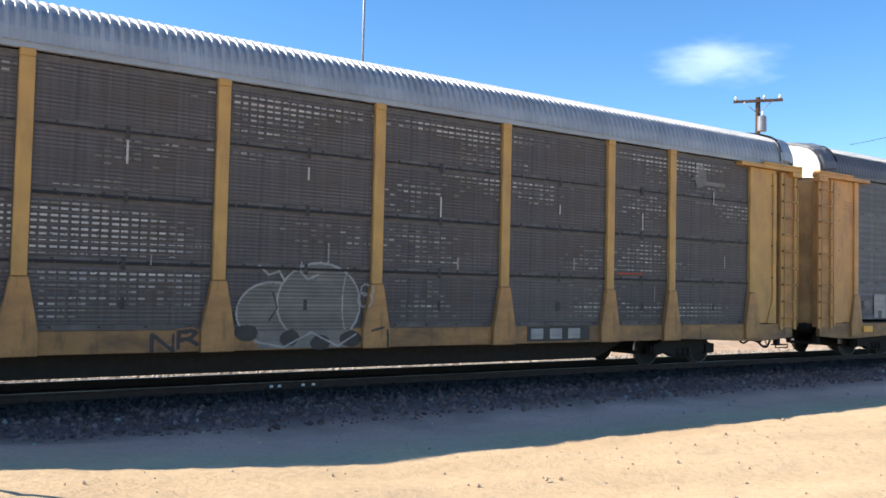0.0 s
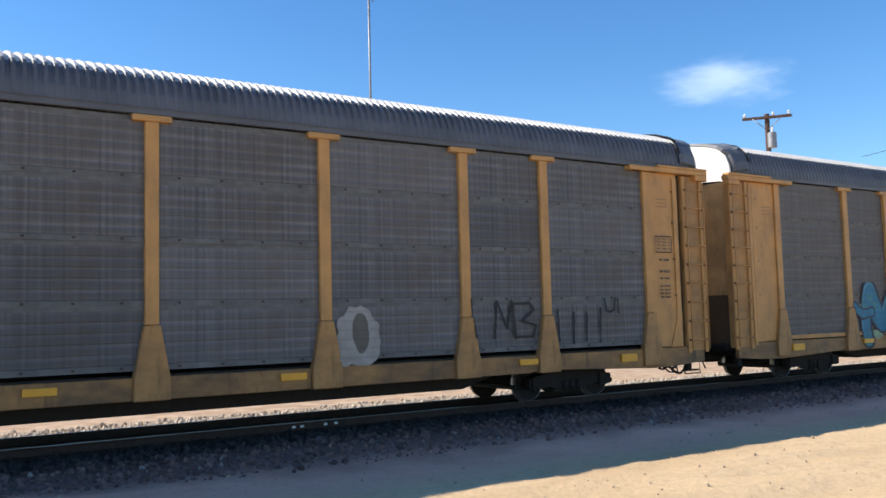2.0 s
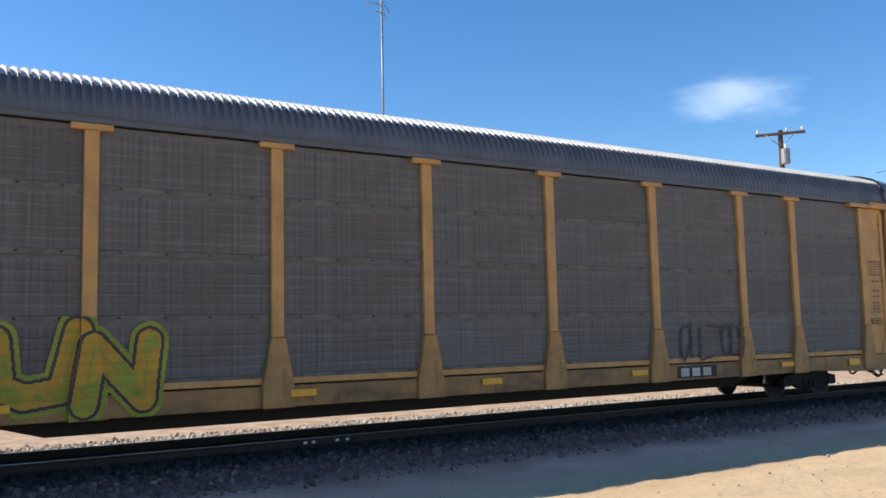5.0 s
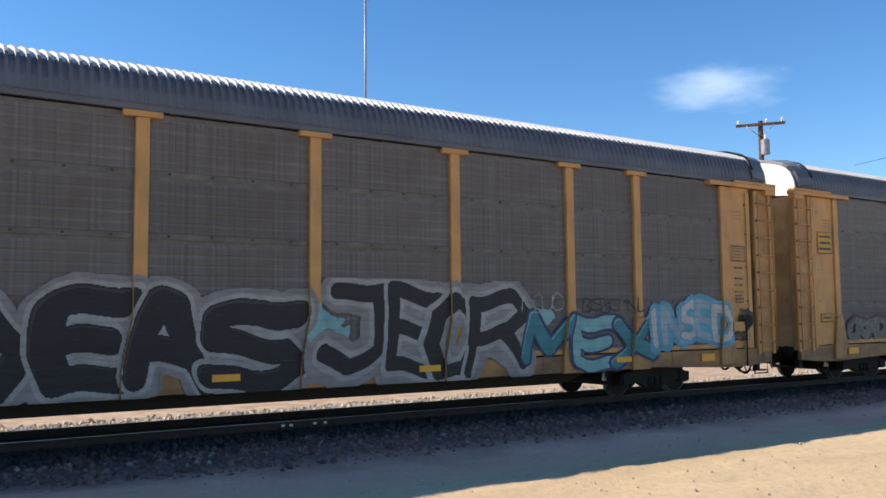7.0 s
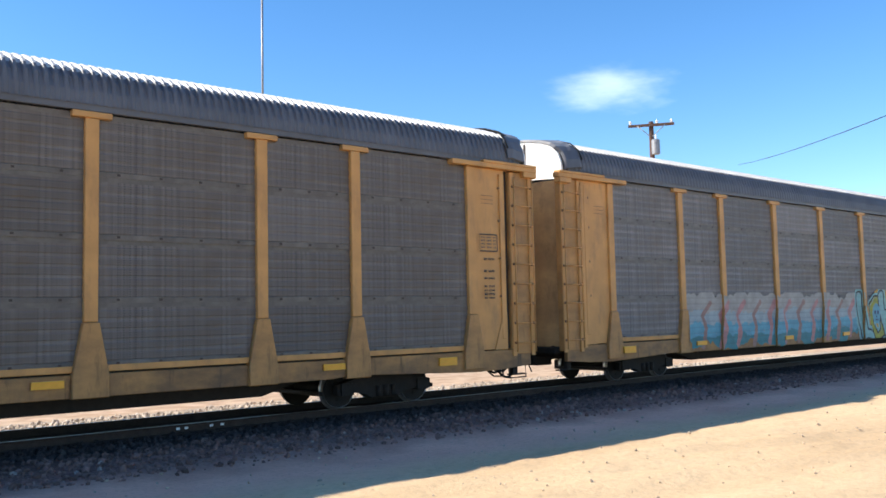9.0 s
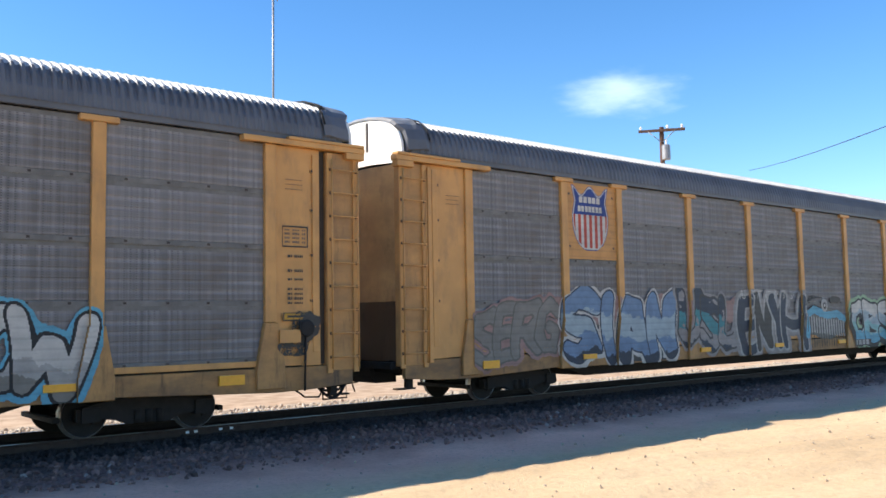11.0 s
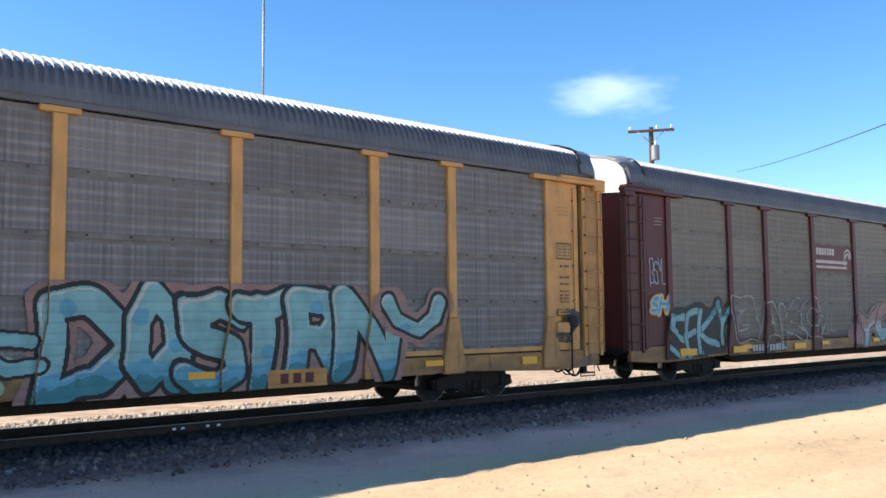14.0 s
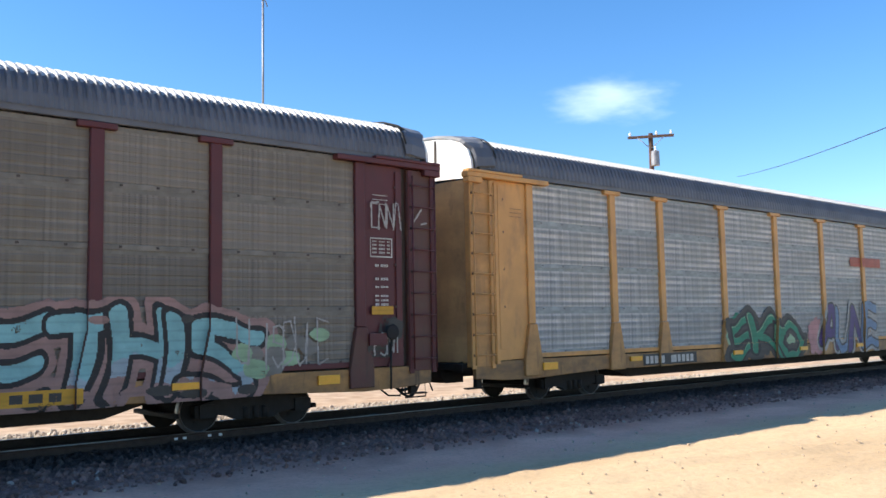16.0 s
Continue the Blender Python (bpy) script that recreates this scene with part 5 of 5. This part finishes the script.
    c.scribble(-6.6, -5.2, 1.2, 1.8, "char", 0.03, 6)
    c.wear(0.1)
    c.make(E, "graffiti", "black graffiti with silver rims and teal clouds")
    c = Canvas(-5.2, 12.2, 0.6, 2.45, 0.016, 14)
    for x, z, rx, rz in ((-4.6, 1.6, 0.5, 0.45), (-2.2, 2.1, 0.8, 0.25), (0.9, 1.8, 0.9, 0.3), (1.6, 1.4, 0.5, 0.5), (4.4, 2.15, 0.9, 0.22), (6.2, 1.75, 0.5, 0.2)):
        c.blob(x, z, rx, rz, "aqua", 0.9)
    c.piece((("D", -4.5, -2.75), ("E", -2.8, -1.4), ("A", -1.65, -0.35), ("S", -0.6, 1.35)), 0.62, 2.15, 0.40, "black", "silver", "ash", o=0.075, bend=0.1, glint="char")
    c.piece((("J", 1.4, 2.95), ("E", 2.75, 3.85), ("O", 3.55, 4.75), ("R", 4.5, 6.0)), 0.68, 2.25, 0.27, "black", "silver", "ash", o=0.095, bend=0.1, slant=0.15)
    c.piece(spaced("MEX", 6.05, 9.6, 0.1), 0.72, 1.8, 0.25, ("teal", "aqua", "teal"), "navy", o=0.05, bend=0.1, glint="aqua")
    c.piece(spaced("INSED", 9.4, 12.2, 0.06), 1.1, 1.98, 0.16, ("white", "pale"), "sky", "sky", o=0.045, bend=0.07)
    c.scribble(5.9, 6.9, 1.85, 2.2, "silver", 0.025, 4)
    c.scribble(7.5, 9.3, 1.85, 2.12, "char", 0.025, 7)
    c.wear(0.08)
    c.make(E, "graffiti", "black, silver and teal graffiti pieces side by side")
    # sixth car
    block_logo(F, -6.5, -4.85, 3.36, 3.86)
    number(F, -7.5, -5.15, 0.68, 0.88, False)
    notice(F, -12.88, -12.22, 3.33, 3.9, 3)
    notice(F, -12.85, -12.28, 1.56, 1.78, 1)
    c = Canvas(-11.95, -5.0, 1.0, 1.95, 0.016, 15)
    c.piece(spaced("CKACS", -11.5, -9.4, 0.05), 1.05, 1.65, 0.13, "dim", "grey", o=0.035, bend=0.06)
    c.stroke([(-11.7, 1.05), (-11.6, 1.5), (-11.2, 1.72), (-10.7, 1.62), (-10.2, 1.72), (-9.5, 1.66)], 0.08, "char", 0.04)
    c.scribble(-8.8, -7.6, 1.1, 1.5, "grey", 0.025, 6)
    c.scribble(-6.4, -4.9, 1.3, 1.75, "char", 0.04, 5)
    c.wear(0.2)
    c.make(F, "graffiti", "faded grey and black line graffiti")
    # seventh car
    c = Canvas(-9.0, 1.2, 0.6, 2.2, 0.018, 16)
    for k in range(16):
        x = -8.6 + k * 0.6
        c.blob(x, 1.45 + 0.12 * math.sin(k * 1.7), 0.75, 0.72, [(1.0, "teal"), (1.35, "sky"), (1.7, "pale"), (9, "silver")], 0.5)
    for k in range(11):
        x = -8.3 + k * 0.85
        c.stroke([(x, 0.75), (x + 0.2, 1.2), (x + 0.05, 1.55), (x + 0.45, 1.9)], 0.17, "rose" if k % 3 == 0 else "pink", 0.12)
    c.wear(0.13)
    c.make(G, "graffiti", "faded blue and pink bubble graffiti")
    c = Canvas(0.7, 9.2, 0.62, 2.3, 0.016, 17)
    c.blob(2.6, 1.5, 0.85, 0.85, "amber", 0.5)
    c.blob(2.5, 1.45, 0.32, 0.32, "sky", 0.2)
    c.piece((("L", 1.0, 1.9), ("O", 1.75, 2.9), ("H", 2.7, 3.75), ("R", 3.5, 4.85)), 0.66, 2.2, 0.26, ("aqua", "lime", "aqua", "aqua"), "black", "aqua", o=0.06, bend=0.11, glint="pale")
    c.blob(2.3, 1.45, 0.3, 0.34, "sky", 0.2)
    for x, z, r in ((2.2, 1.5, 0.07), (2.42, 1.5, 0.07), (2.31, 1.36, 0.035)):
        c.blob(x, z, r, r, "navy", 0.2)
    c.rect(2.2, 2.42, 1.22, 1.26, "navy")
    c.piece((("T", 5.95, 6.9), ("R", 6.7, 7.6), ("O", 7.3, 8.2), ("W", 7.85, 8.95)), 0.72, 1.95, 0.28, [(1.0, "grey"), (1.25, "silver"), (9, "white")], "black", "sky", o=0.05, bend=0.09)
    c.scribble(5.2, 6.0, 1.35, 1.75, "sky", 0.03, 4)
    c.wear(0.08)
    c.make(G, "graffiti", "pale blue graffiti with black edges and white bubble letters")
    c = Canvas(5.0, 6.3, 0.66, 0.94, 0.014, 2)
    c.rect(5.15, 6.15, 0.68, 0.92, "char")
    c.marks(5.35, 6.05, 0.72, 0.88, (3,), "white")
    c.make(G, "car_mark", "dark plate with white bars of writing")
    # eighth car
    shield(H, -8.82, -7.58, 3.32, 4.72)
    number(H, -7.6, -5.2, 0.70, 0.86)
    c = Canvas(-12.0, 4.15, 0.6, 2.45, 0.016, 18)
    for k in range(14):
        c.blob(-9.2 + k * 0.6, 1.9 + 0.1 * math.sin(k * 2.2), 0.5, 0.3, "rose", 0.9)
    c.piece(spaced("SERG", -11.9, -9.4, 0.08), 0.85, 2.05, 0.24, "grey", "dim", "rose", o=0.04, bend=0.1)
    c.piece((("S", -9.35, -8.0), ("I", -8.1, -7.3), ("A", -7.4, -6.1), ("N", -6.2, -5.05)), 0.62, 2.32, 0.44, [(0.9, "slate"), (1.25, "cloud"), (1.8, "pale"), (9, "cloud")], "slate", "white", o=0.04, bend=0.1)
    c.piece((("U", -5.05, -3.95), ("S", -4.0, -3.1), ("U", -3.2, -1.95)), 0.85, 2.32, 0.34, [(1.0, "slate"), (1.35, "ash"), (1.75, "teal"), (9, "slate")], "char", "ash", o=0.05, bend=0.12, tag="ash")
    c.piece((("E", -2.1, -1.2), ("N", -1.35, -0.4), ("Y", -0.55, 0.5), ("H", 0.2, 1.4)), 0.66, 2.3, 0.3, ("slate", "char", "slate", "slate"), "silver", "ash", o=0.07, bend=0.09, slant=0.1)
    for k in range(7):
        c.scribble(-2.0 + k * 0.45, -1.75 + k * 0.45, 2.18, 2.4, "white", 0.025, 2)
    # a toothed grin: blue jaw, long pale teeth with dark gaps, brows
    c.blob(2.7, 1.45, 1.35, 0.5, "dim", 0.4)
    c.stroke([(1.5, 1.1), (1.65, 1.7), (2.1, 1.85), (2.9, 1.65), (3.5, 1.72), (4.0, 1.55)], 0.24, "sky", 0.1)
    c.stroke([(1.5, 1.2), (1.6, 1.85), (2.1, 1.99), (2.9, 1.8)], 0.03, "black")
    for k in range(15):
        x = 1.75 + k * 0.155
        top = 1.62 - 0.012 * k
        c.stroke([(x, top), (x + 0.02, top - 0.42)], 0.085, "silver", 0.02)
        c.stroke([(x + 0.075, top + 0.02), (x + 0.08, 0.72)], 0.03, "black", 0.02)
    for x, z, r, ink in ((2.75, 1.98, 0.2, "silver"), (2.77, 1.97, 0.1, "char"), (2.77, 1.97, 0.05, "white")):
        c.blob(x, z, r, r, ink, 0.15)
    for k in range(8):
        c.stroke([(1.4 + 0.08 * k, 1.95 + 0.04 * k), (1.9 + 0.1 * k, 2.28 - 0.01 * k)], 0.025, "black", 0.01)
    c.blob(3.4, 2.15, 0.36, 0.12, "char", 0.6)
    c.wear(0.14)
    c.make(H, "graffiti", "weathered pale blue, green and black graffiti")
    c = Canvas(4.15, 11.95, 0.6, 2.4, 0.016, 19)
    c.piece((("C", 4.3, 5.6), ("B", 5.35, 6.5), ("S", 6.3, 7.5)), 0.78, 2.12, 0.36, [(1.15, "sky"), (1.45, "aqua"), (1.75, "pale"), (9, "white")], "black", "mint", o=0.065, bend=0.07, drop="black", glint="white")
    c.piece((("C", 7.4, 8.95), ("N", 8.7, 9.9), ("C", 9.9, 11.75)), 0.95, 2.2, 0.34, [(1.3, "rose"), (9, "pink")], "rose", "dim", o=0.03, bend=0.1, tag="grey")
    for x in (8.4, 8.75, 10.3, 10.7):
        c.stroke([(x, 2.1), (x + 0.2, 2.35)], 0.1, "pink", 0.06)
    c.rect(4.5, 5.75, 0.66, 0.88, "char")
    c.marks(4.6, 5.65, 0.69, 0.85, (4,), "silver", 0.25)
    c.wear(0.14)
    c.make(H, "graffiti", "blue bubble letters beside faded pink graffiti")
    # ninth car
    c = Canvas(-6.95, -4.4, 3.0, 3.98, 0.012, 2)
    c.rect(-6.95, -4.42, 3.02, 3.95, "char")
    c.ink(c.f < 0.62, "dim")
    for k in range(5):
        c.rect(-6.85, -5.85, 3.56 + k * 0.075, 3.60 + k * 0.075, "black")
    c.rect(-5.85, -5.4, 3.5, 3.88, "black")
    c.rect(-5.32, -4.95, 3.5, 3.88, "black")
    c.marks(-5.95, -4.75, 3.3, 3.44, (7,), "black")
    c.marks(-5.95, -4.5, 3.08, 3.22, (8,), "black")
    c.make(I, "logo", "black striped logo on a dark weathered panel")
    number(I, -6.6, -4.5, 0.66, 0.84, False)
    c = Canvas(-13.4, -2.9, 0.56, 2.45, 0.016, 20)
    for x, z, rx, rz in ((-13.0, 1.0, 0.6, 0.5), (-9.9, 1.9, 0.4, 0.4), (-7.6, 2.1, 0.5, 0.25), (-4.2, 1.2, 0.5, 0.6), (-3.5, 0.95, 0.6, 0.4)):
        c.blob(x, z, rx, rz, "cloud", 0.9)
    c.stroke([(-9.6, 2.15), (-9.3, 2.3), (-9.0, 2.1)], 0.1, "pink", 0.08)
    c.piece((("S", -12.7, -11.35), ("B", -11.7, -9.65)), 0.5, 2.24, 0.42, [(0.9, "mint"), (9, "lime")], "char", "cloud", o=0.055, bend=0.12, glint="mint")
    c.piece((("A", -9.95, -8.5), ("E", -8.75, -7.15), ("S", -7.3, -5.9), ("L", -6.1, -4.5)), 0.46, 2.28, 0.44, "green", "black", "rose", o=0.075, bend=0.09, glint="mint")
    for x in (-12.0, -8.95, -7.0, -4.2, -1.3, 1.6):
        c.rect(x - 0.09, x + 0.09, 0.95, 1.4, "amber")
    c.make(I, "graffiti", "lime and green graffiti edged in black")
    c = Canvas(-2.9, 9.2, 0.56, 2.35, 0.016, 21)
    c.piece((("Y", -2.2, -1.2), ("H", -1.3, -0.45)), 0.85, 1.82, 0.24, "pink", "char", "black", o=0.09, bend=0.07)
    for pts in ([(-2.7, 1.45), (-2.35, 1.3)], [(-2.6, 1.72), (-2.3, 1.62)], [(-0.4, 1.4), (-0.1, 1.3)], [(-0.4, 1.62), (-0.15, 1.78)]):
        c.stroke(pts, 0.26, "char", 0.06)
        c.stroke(pts, 0.13, "pink", 0.04)
    for k in range(10):
        c.blob(c.r.uniform(-0.4, 1.2), c.r.uniform(0.8, 2.1), 0.14, 0.1, "mint", 0.8)
    c.blob(-0.2, 0.82, 1.0, 0.2, "mint", 0.5)
    c.scribble(-0.3, 0.6, 0.7, 0.92, "black", 0.03, 6)
    c.piece((("D", 1.1, 2.55), ("a", 2.3, 3.45), ("S", 3.25, 4.4), ("T", 4.15, 5.4), ("R", 5.2, 6.5), ("N", 6.25, 7.7)), 0.5, 2.22, 0.4, [(0.85, "teal"), (1.05, "sky"), (9, "aqua")], "black", "rose", o=0.08, bend=0.09, glint="white")
    c.piece((("v", 7.4, 8.9),), 1.25, 2.15, 0.26, "aqua", "black", "rose", o=0.07, glint="white")
    for pts in ([(0.35, 1.75), (0.6, 1.5), (1.1, 1.45)], [(0.55, 1.2), (0.8, 1.05), (1.2, 1.1)]):
        c.stroke(pts, 0.3, "black", 0.06)
        c.stroke(pts, 0.2, "aqua", 0.06)
    for x, z in ((2.0, 1.5), (2.7, 1.8), (3.3, 1.35), (4.9, 1.2), (5.9, 1.9), (6.9, 1.2), (1.6, 1.9), (7.9, 1.5)):
        c.ink((np.hypot(c.X - x, c.Z - z) + (c.f - 0.5) * 0.15 < 0.13) & (c.a == INKS.index("aqua")), "sky")
    c.rect(4.9, 6.1, 0.56, 0.86, "yellow")
    c.marks(5.15, 5.9, 0.62, 0.8, (3,), "maroon", 0.35)
    c.wear(0.06)
    c.make(I, "graffiti", "aqua bubble letters with black edges")
    # tenth car, maroon
    c = Canvas(-4.25, -1.5, 3.05, 4.0, 0.012, 2)
    c.rect(-4.22, -1.52, 3.1, 3.95, "maroon")
    c.marks(-4.05, -2.8, 3.62, 3.84, (7,), "white", 0.25)
    c.rect(-4.1, -1.95, 3.36, 3.46, "white")
    c.rect(-4.1, -1.95, 3.2, 3.28, "white")
    arc = [(-1.9 + 0.22 * math.cos(a), 3.62 + 0.22 * math.sin(a)) for a in (math.pi * (k / 14 * 1.15 - 0.08) for k in range(15))]
    c.stroke(arc, 0.07, "white")
    c.stroke([(-1.9 + (x + 1.9) * 0.5, 3.6 + (z - 3.62) * 0.5) for x, z in arc], 0.06, "white")
    c.stroke([(-2.12, 3.6), (-2.12, 3.24)], 0.07, "white")
    c.make(J, "logo_board", "maroon board with white bars and arches")
    number(J, -8.1, -6.3, 0.70, 0.88)
    for x in (-11.4, -8.9, -5.4):
        reflector(J, x, 0.78, 0.7, 0.17)
    c = Canvas(-12.2, 0.5, 0.62, 2.3, 0.016, 22)
    c.rect(-11.9, -9.5, 0.68, 1.95, "black")
    c.piece(spaced("SEKY", -11.95, -9.2, 0.1), 0.72, 1.95, 0.16, "aqua", "black", "black", o=0.05, bend=0.12, tag="teal")
    c.piece((("B", -9.1, -7.7), ("A", -7.7, -6.3), ("K", -6.5, -5.1), ("O", -5.2, -3.8)), 0.9, 2.15, 0.3, "dim", "grey", o=0.05, bend=0.1)
    c.a[c.a == INKS.index("dim")] = -1
    c.a[(c.a == INKS.index("grey")) & (c.f > 0.42)] = INKS.index("silver")
    c.scribble(-4.5, -2.9, 1.2, 1.7, "silver", 0.025, 5)
    c.wear(0.2)
    c.make(J, "graffiti", "aqua line graffiti beside faint white outlines")
    c = Canvas(-2.2, 11.6, 0.6, 2.25, 0.016, 23)
    c.blob(-1.6, 1.0, 0.5, 0.35, "rose", 0.8)
    c.piece((("Y", -1.5, 0.2), ("O", -0.1, 1.3), ("C", 1.1, 2.5), ("K", 2.3, 3.9)), 0.68, 1.95, 0.38, [(0.95, "aqua"), (1.35, "pale"), (9, "rose")], "char", "rose", o=0.05, bend=0.1)
    c.blob(4.1, 1.1, 0.35, 0.35, "rose", 0.8)
    c.piece((("R", 4.3, 5.5), ("E", 5.3, 6.5), ("T", 6.4, 7.5), ("H", 7.3, 8.3), ("I", 8.1, 8.65), ("S", 8.5, 9.9)), 0.62, 1.98, 0.24, [(0.92, "rose"), (1.15, "pale"), (9, "aqua")], "black", "rose", o=0.085, bend=0.12, slant=0.15)
    for k in range(16):
        c.blob(c.r.uniform(4.4, 9.9), c.r.choice([0.72, 0.8, 1.9]), c.r.uniform(0.1, 0.3), 0.08, "rose" if k % 2 else "char", 0.9)
    c.rect(5.8, 7.0, 0.68, 0.9, "amber")
    c.marks(6.0, 6.8, 0.72, 0.86, (3,), "char")
    for k in range(10):
        c.blob(c.r.uniform(9.6, 11.3), c.r.uniform(1.05, 1.6), 0.2, 0.15, "mint" if k % 2 else "grey", 1.0)
    c.scribble(9.5, 11.3, 1.1, 1.85, "silver", 0.03, 8)
    c.wear(0.2)
    c.make(J, "graffiti", "pale blue and brick red graffiti with black edges")
    c = Canvas(11.9, 13.7, 1.0, 4.4, 0.014, 24)
    c.scribble(12.25, 12.95, 3.6, 4.05, "silver", 0.03, 4)
    c.rect(12.25, 12.75, 1.95, 2.1, "amber")
    c.scribble(12.3, 12.9, 1.2, 1.6, "silver", 0.03, 4)
    c.scribble(13.3, 13.6, 1.2, 3.9, "silver", 0.035, 2)
    c.make(J, "graffiti", "thin white tags on the maroon corner")
    c = Canvas(-13.0, -12.1, 1.0, 3.3, 0.014, 25)
    c.scribble(-12.9, -12.25, 2.5, 3.15, "pale", 0.03, 4)
    c.shapes((2, 10), -12.9, -12.2, 1.75, 2.2, 0.1, "sky", "white", "amber", o=0.03)
    c.make(J, "graffiti", "small blue and white tags on the maroon sheet")
    # last car
    number(K, -8.0, -5.9, 0.70, 0.88)
    c = Canvas(-5.4, 5.2, 0.6, 2.3, 0.016, 26)
    for k in range(10):
        c.blob(c.r.uniform(-4.0, -0.6), c.r.uniform(0.9, 1.6), 0.5, 0.35, ("green", "char", "green", "mint")[k % 4], 1.0)
    c.piece(spaced("SKO", -4.3, -0.3, 0.15), 0.68, 1.8, 0.2, [(1.1, "green"), (9, "green")], "black", "char", o=0.08, bend=0.16, glint="mint")
    c.blob(0.8, 1.1, 0.6, 0.55, "pink", 0.8)
    c.piece(spaced("AUNE", 1.2, 5.1, 0.12), 0.7, 2.15, 0.26, ("purple", "cloud"), "char", "silver", o=0.06, bend=0.12)
    c.wear(0.12)
    c.make(K, "graffiti", "dark green and purple graffiti")
    c = Canvas(3.2, 5.9, 3.3, 3.95, 0.014, 2)
    c.rect(3.4, 5.7, 3.46, 3.76, "brick")
    c.make(K, "logo", "flat orange-red logo bar")


build_decoration()

# ---- movement ----
STEADY = {0.0: -6.48, 0.5: 1.69, 1.0: 9.82, 1.5: 18.09, 2.0: 26.31, 2.5: 34.59, 3.0: 42.81, 3.5: 51.08, 6.0: 92.62, 6.5: 100.92, 7.0: 109.28,
          7.5: 117.59, 8.0: 125.87, 10.5: 167.75, 11.0: 176.16, 11.5: 184.5, 12.0: 192.95, 12.5: 201.33, 13.0: 209.71, 13.5: 217.63,
          14.0: 226.07, 14.5: 234.54, 15.0: 242.92, 15.5: 251.43, 16.0: 259.87}


def travel(t):
    """Metres the train has gone past the viewer."""
    u = t - 8.0
    return STEADY.get(t, 125.967 + 16.7015 * u + 0.0192 * u * u / 2 - 0.0061 * u ** 3 / 6)


def rolled(t):
    u = t - 8.0
    return 16.7015 * u + 0.0192 * u * u / 2


def motions():
    for i, car in enumerate(CARS):
        walk(car, [(k / 2, pose(i * PITCH - travel(k / 2), TRACK_Y, 0)) for k in range(33)])
    turns = {}
    for ob, dx in WHEELSETS:
        rows = turns.setdefault(dx, [(k / 30, pose(dx, 0, 0.36, ry=-math.degrees(rolled(k / 30) / 0.36))) for k in range(481)])
        walk(ob, rows)


motions()
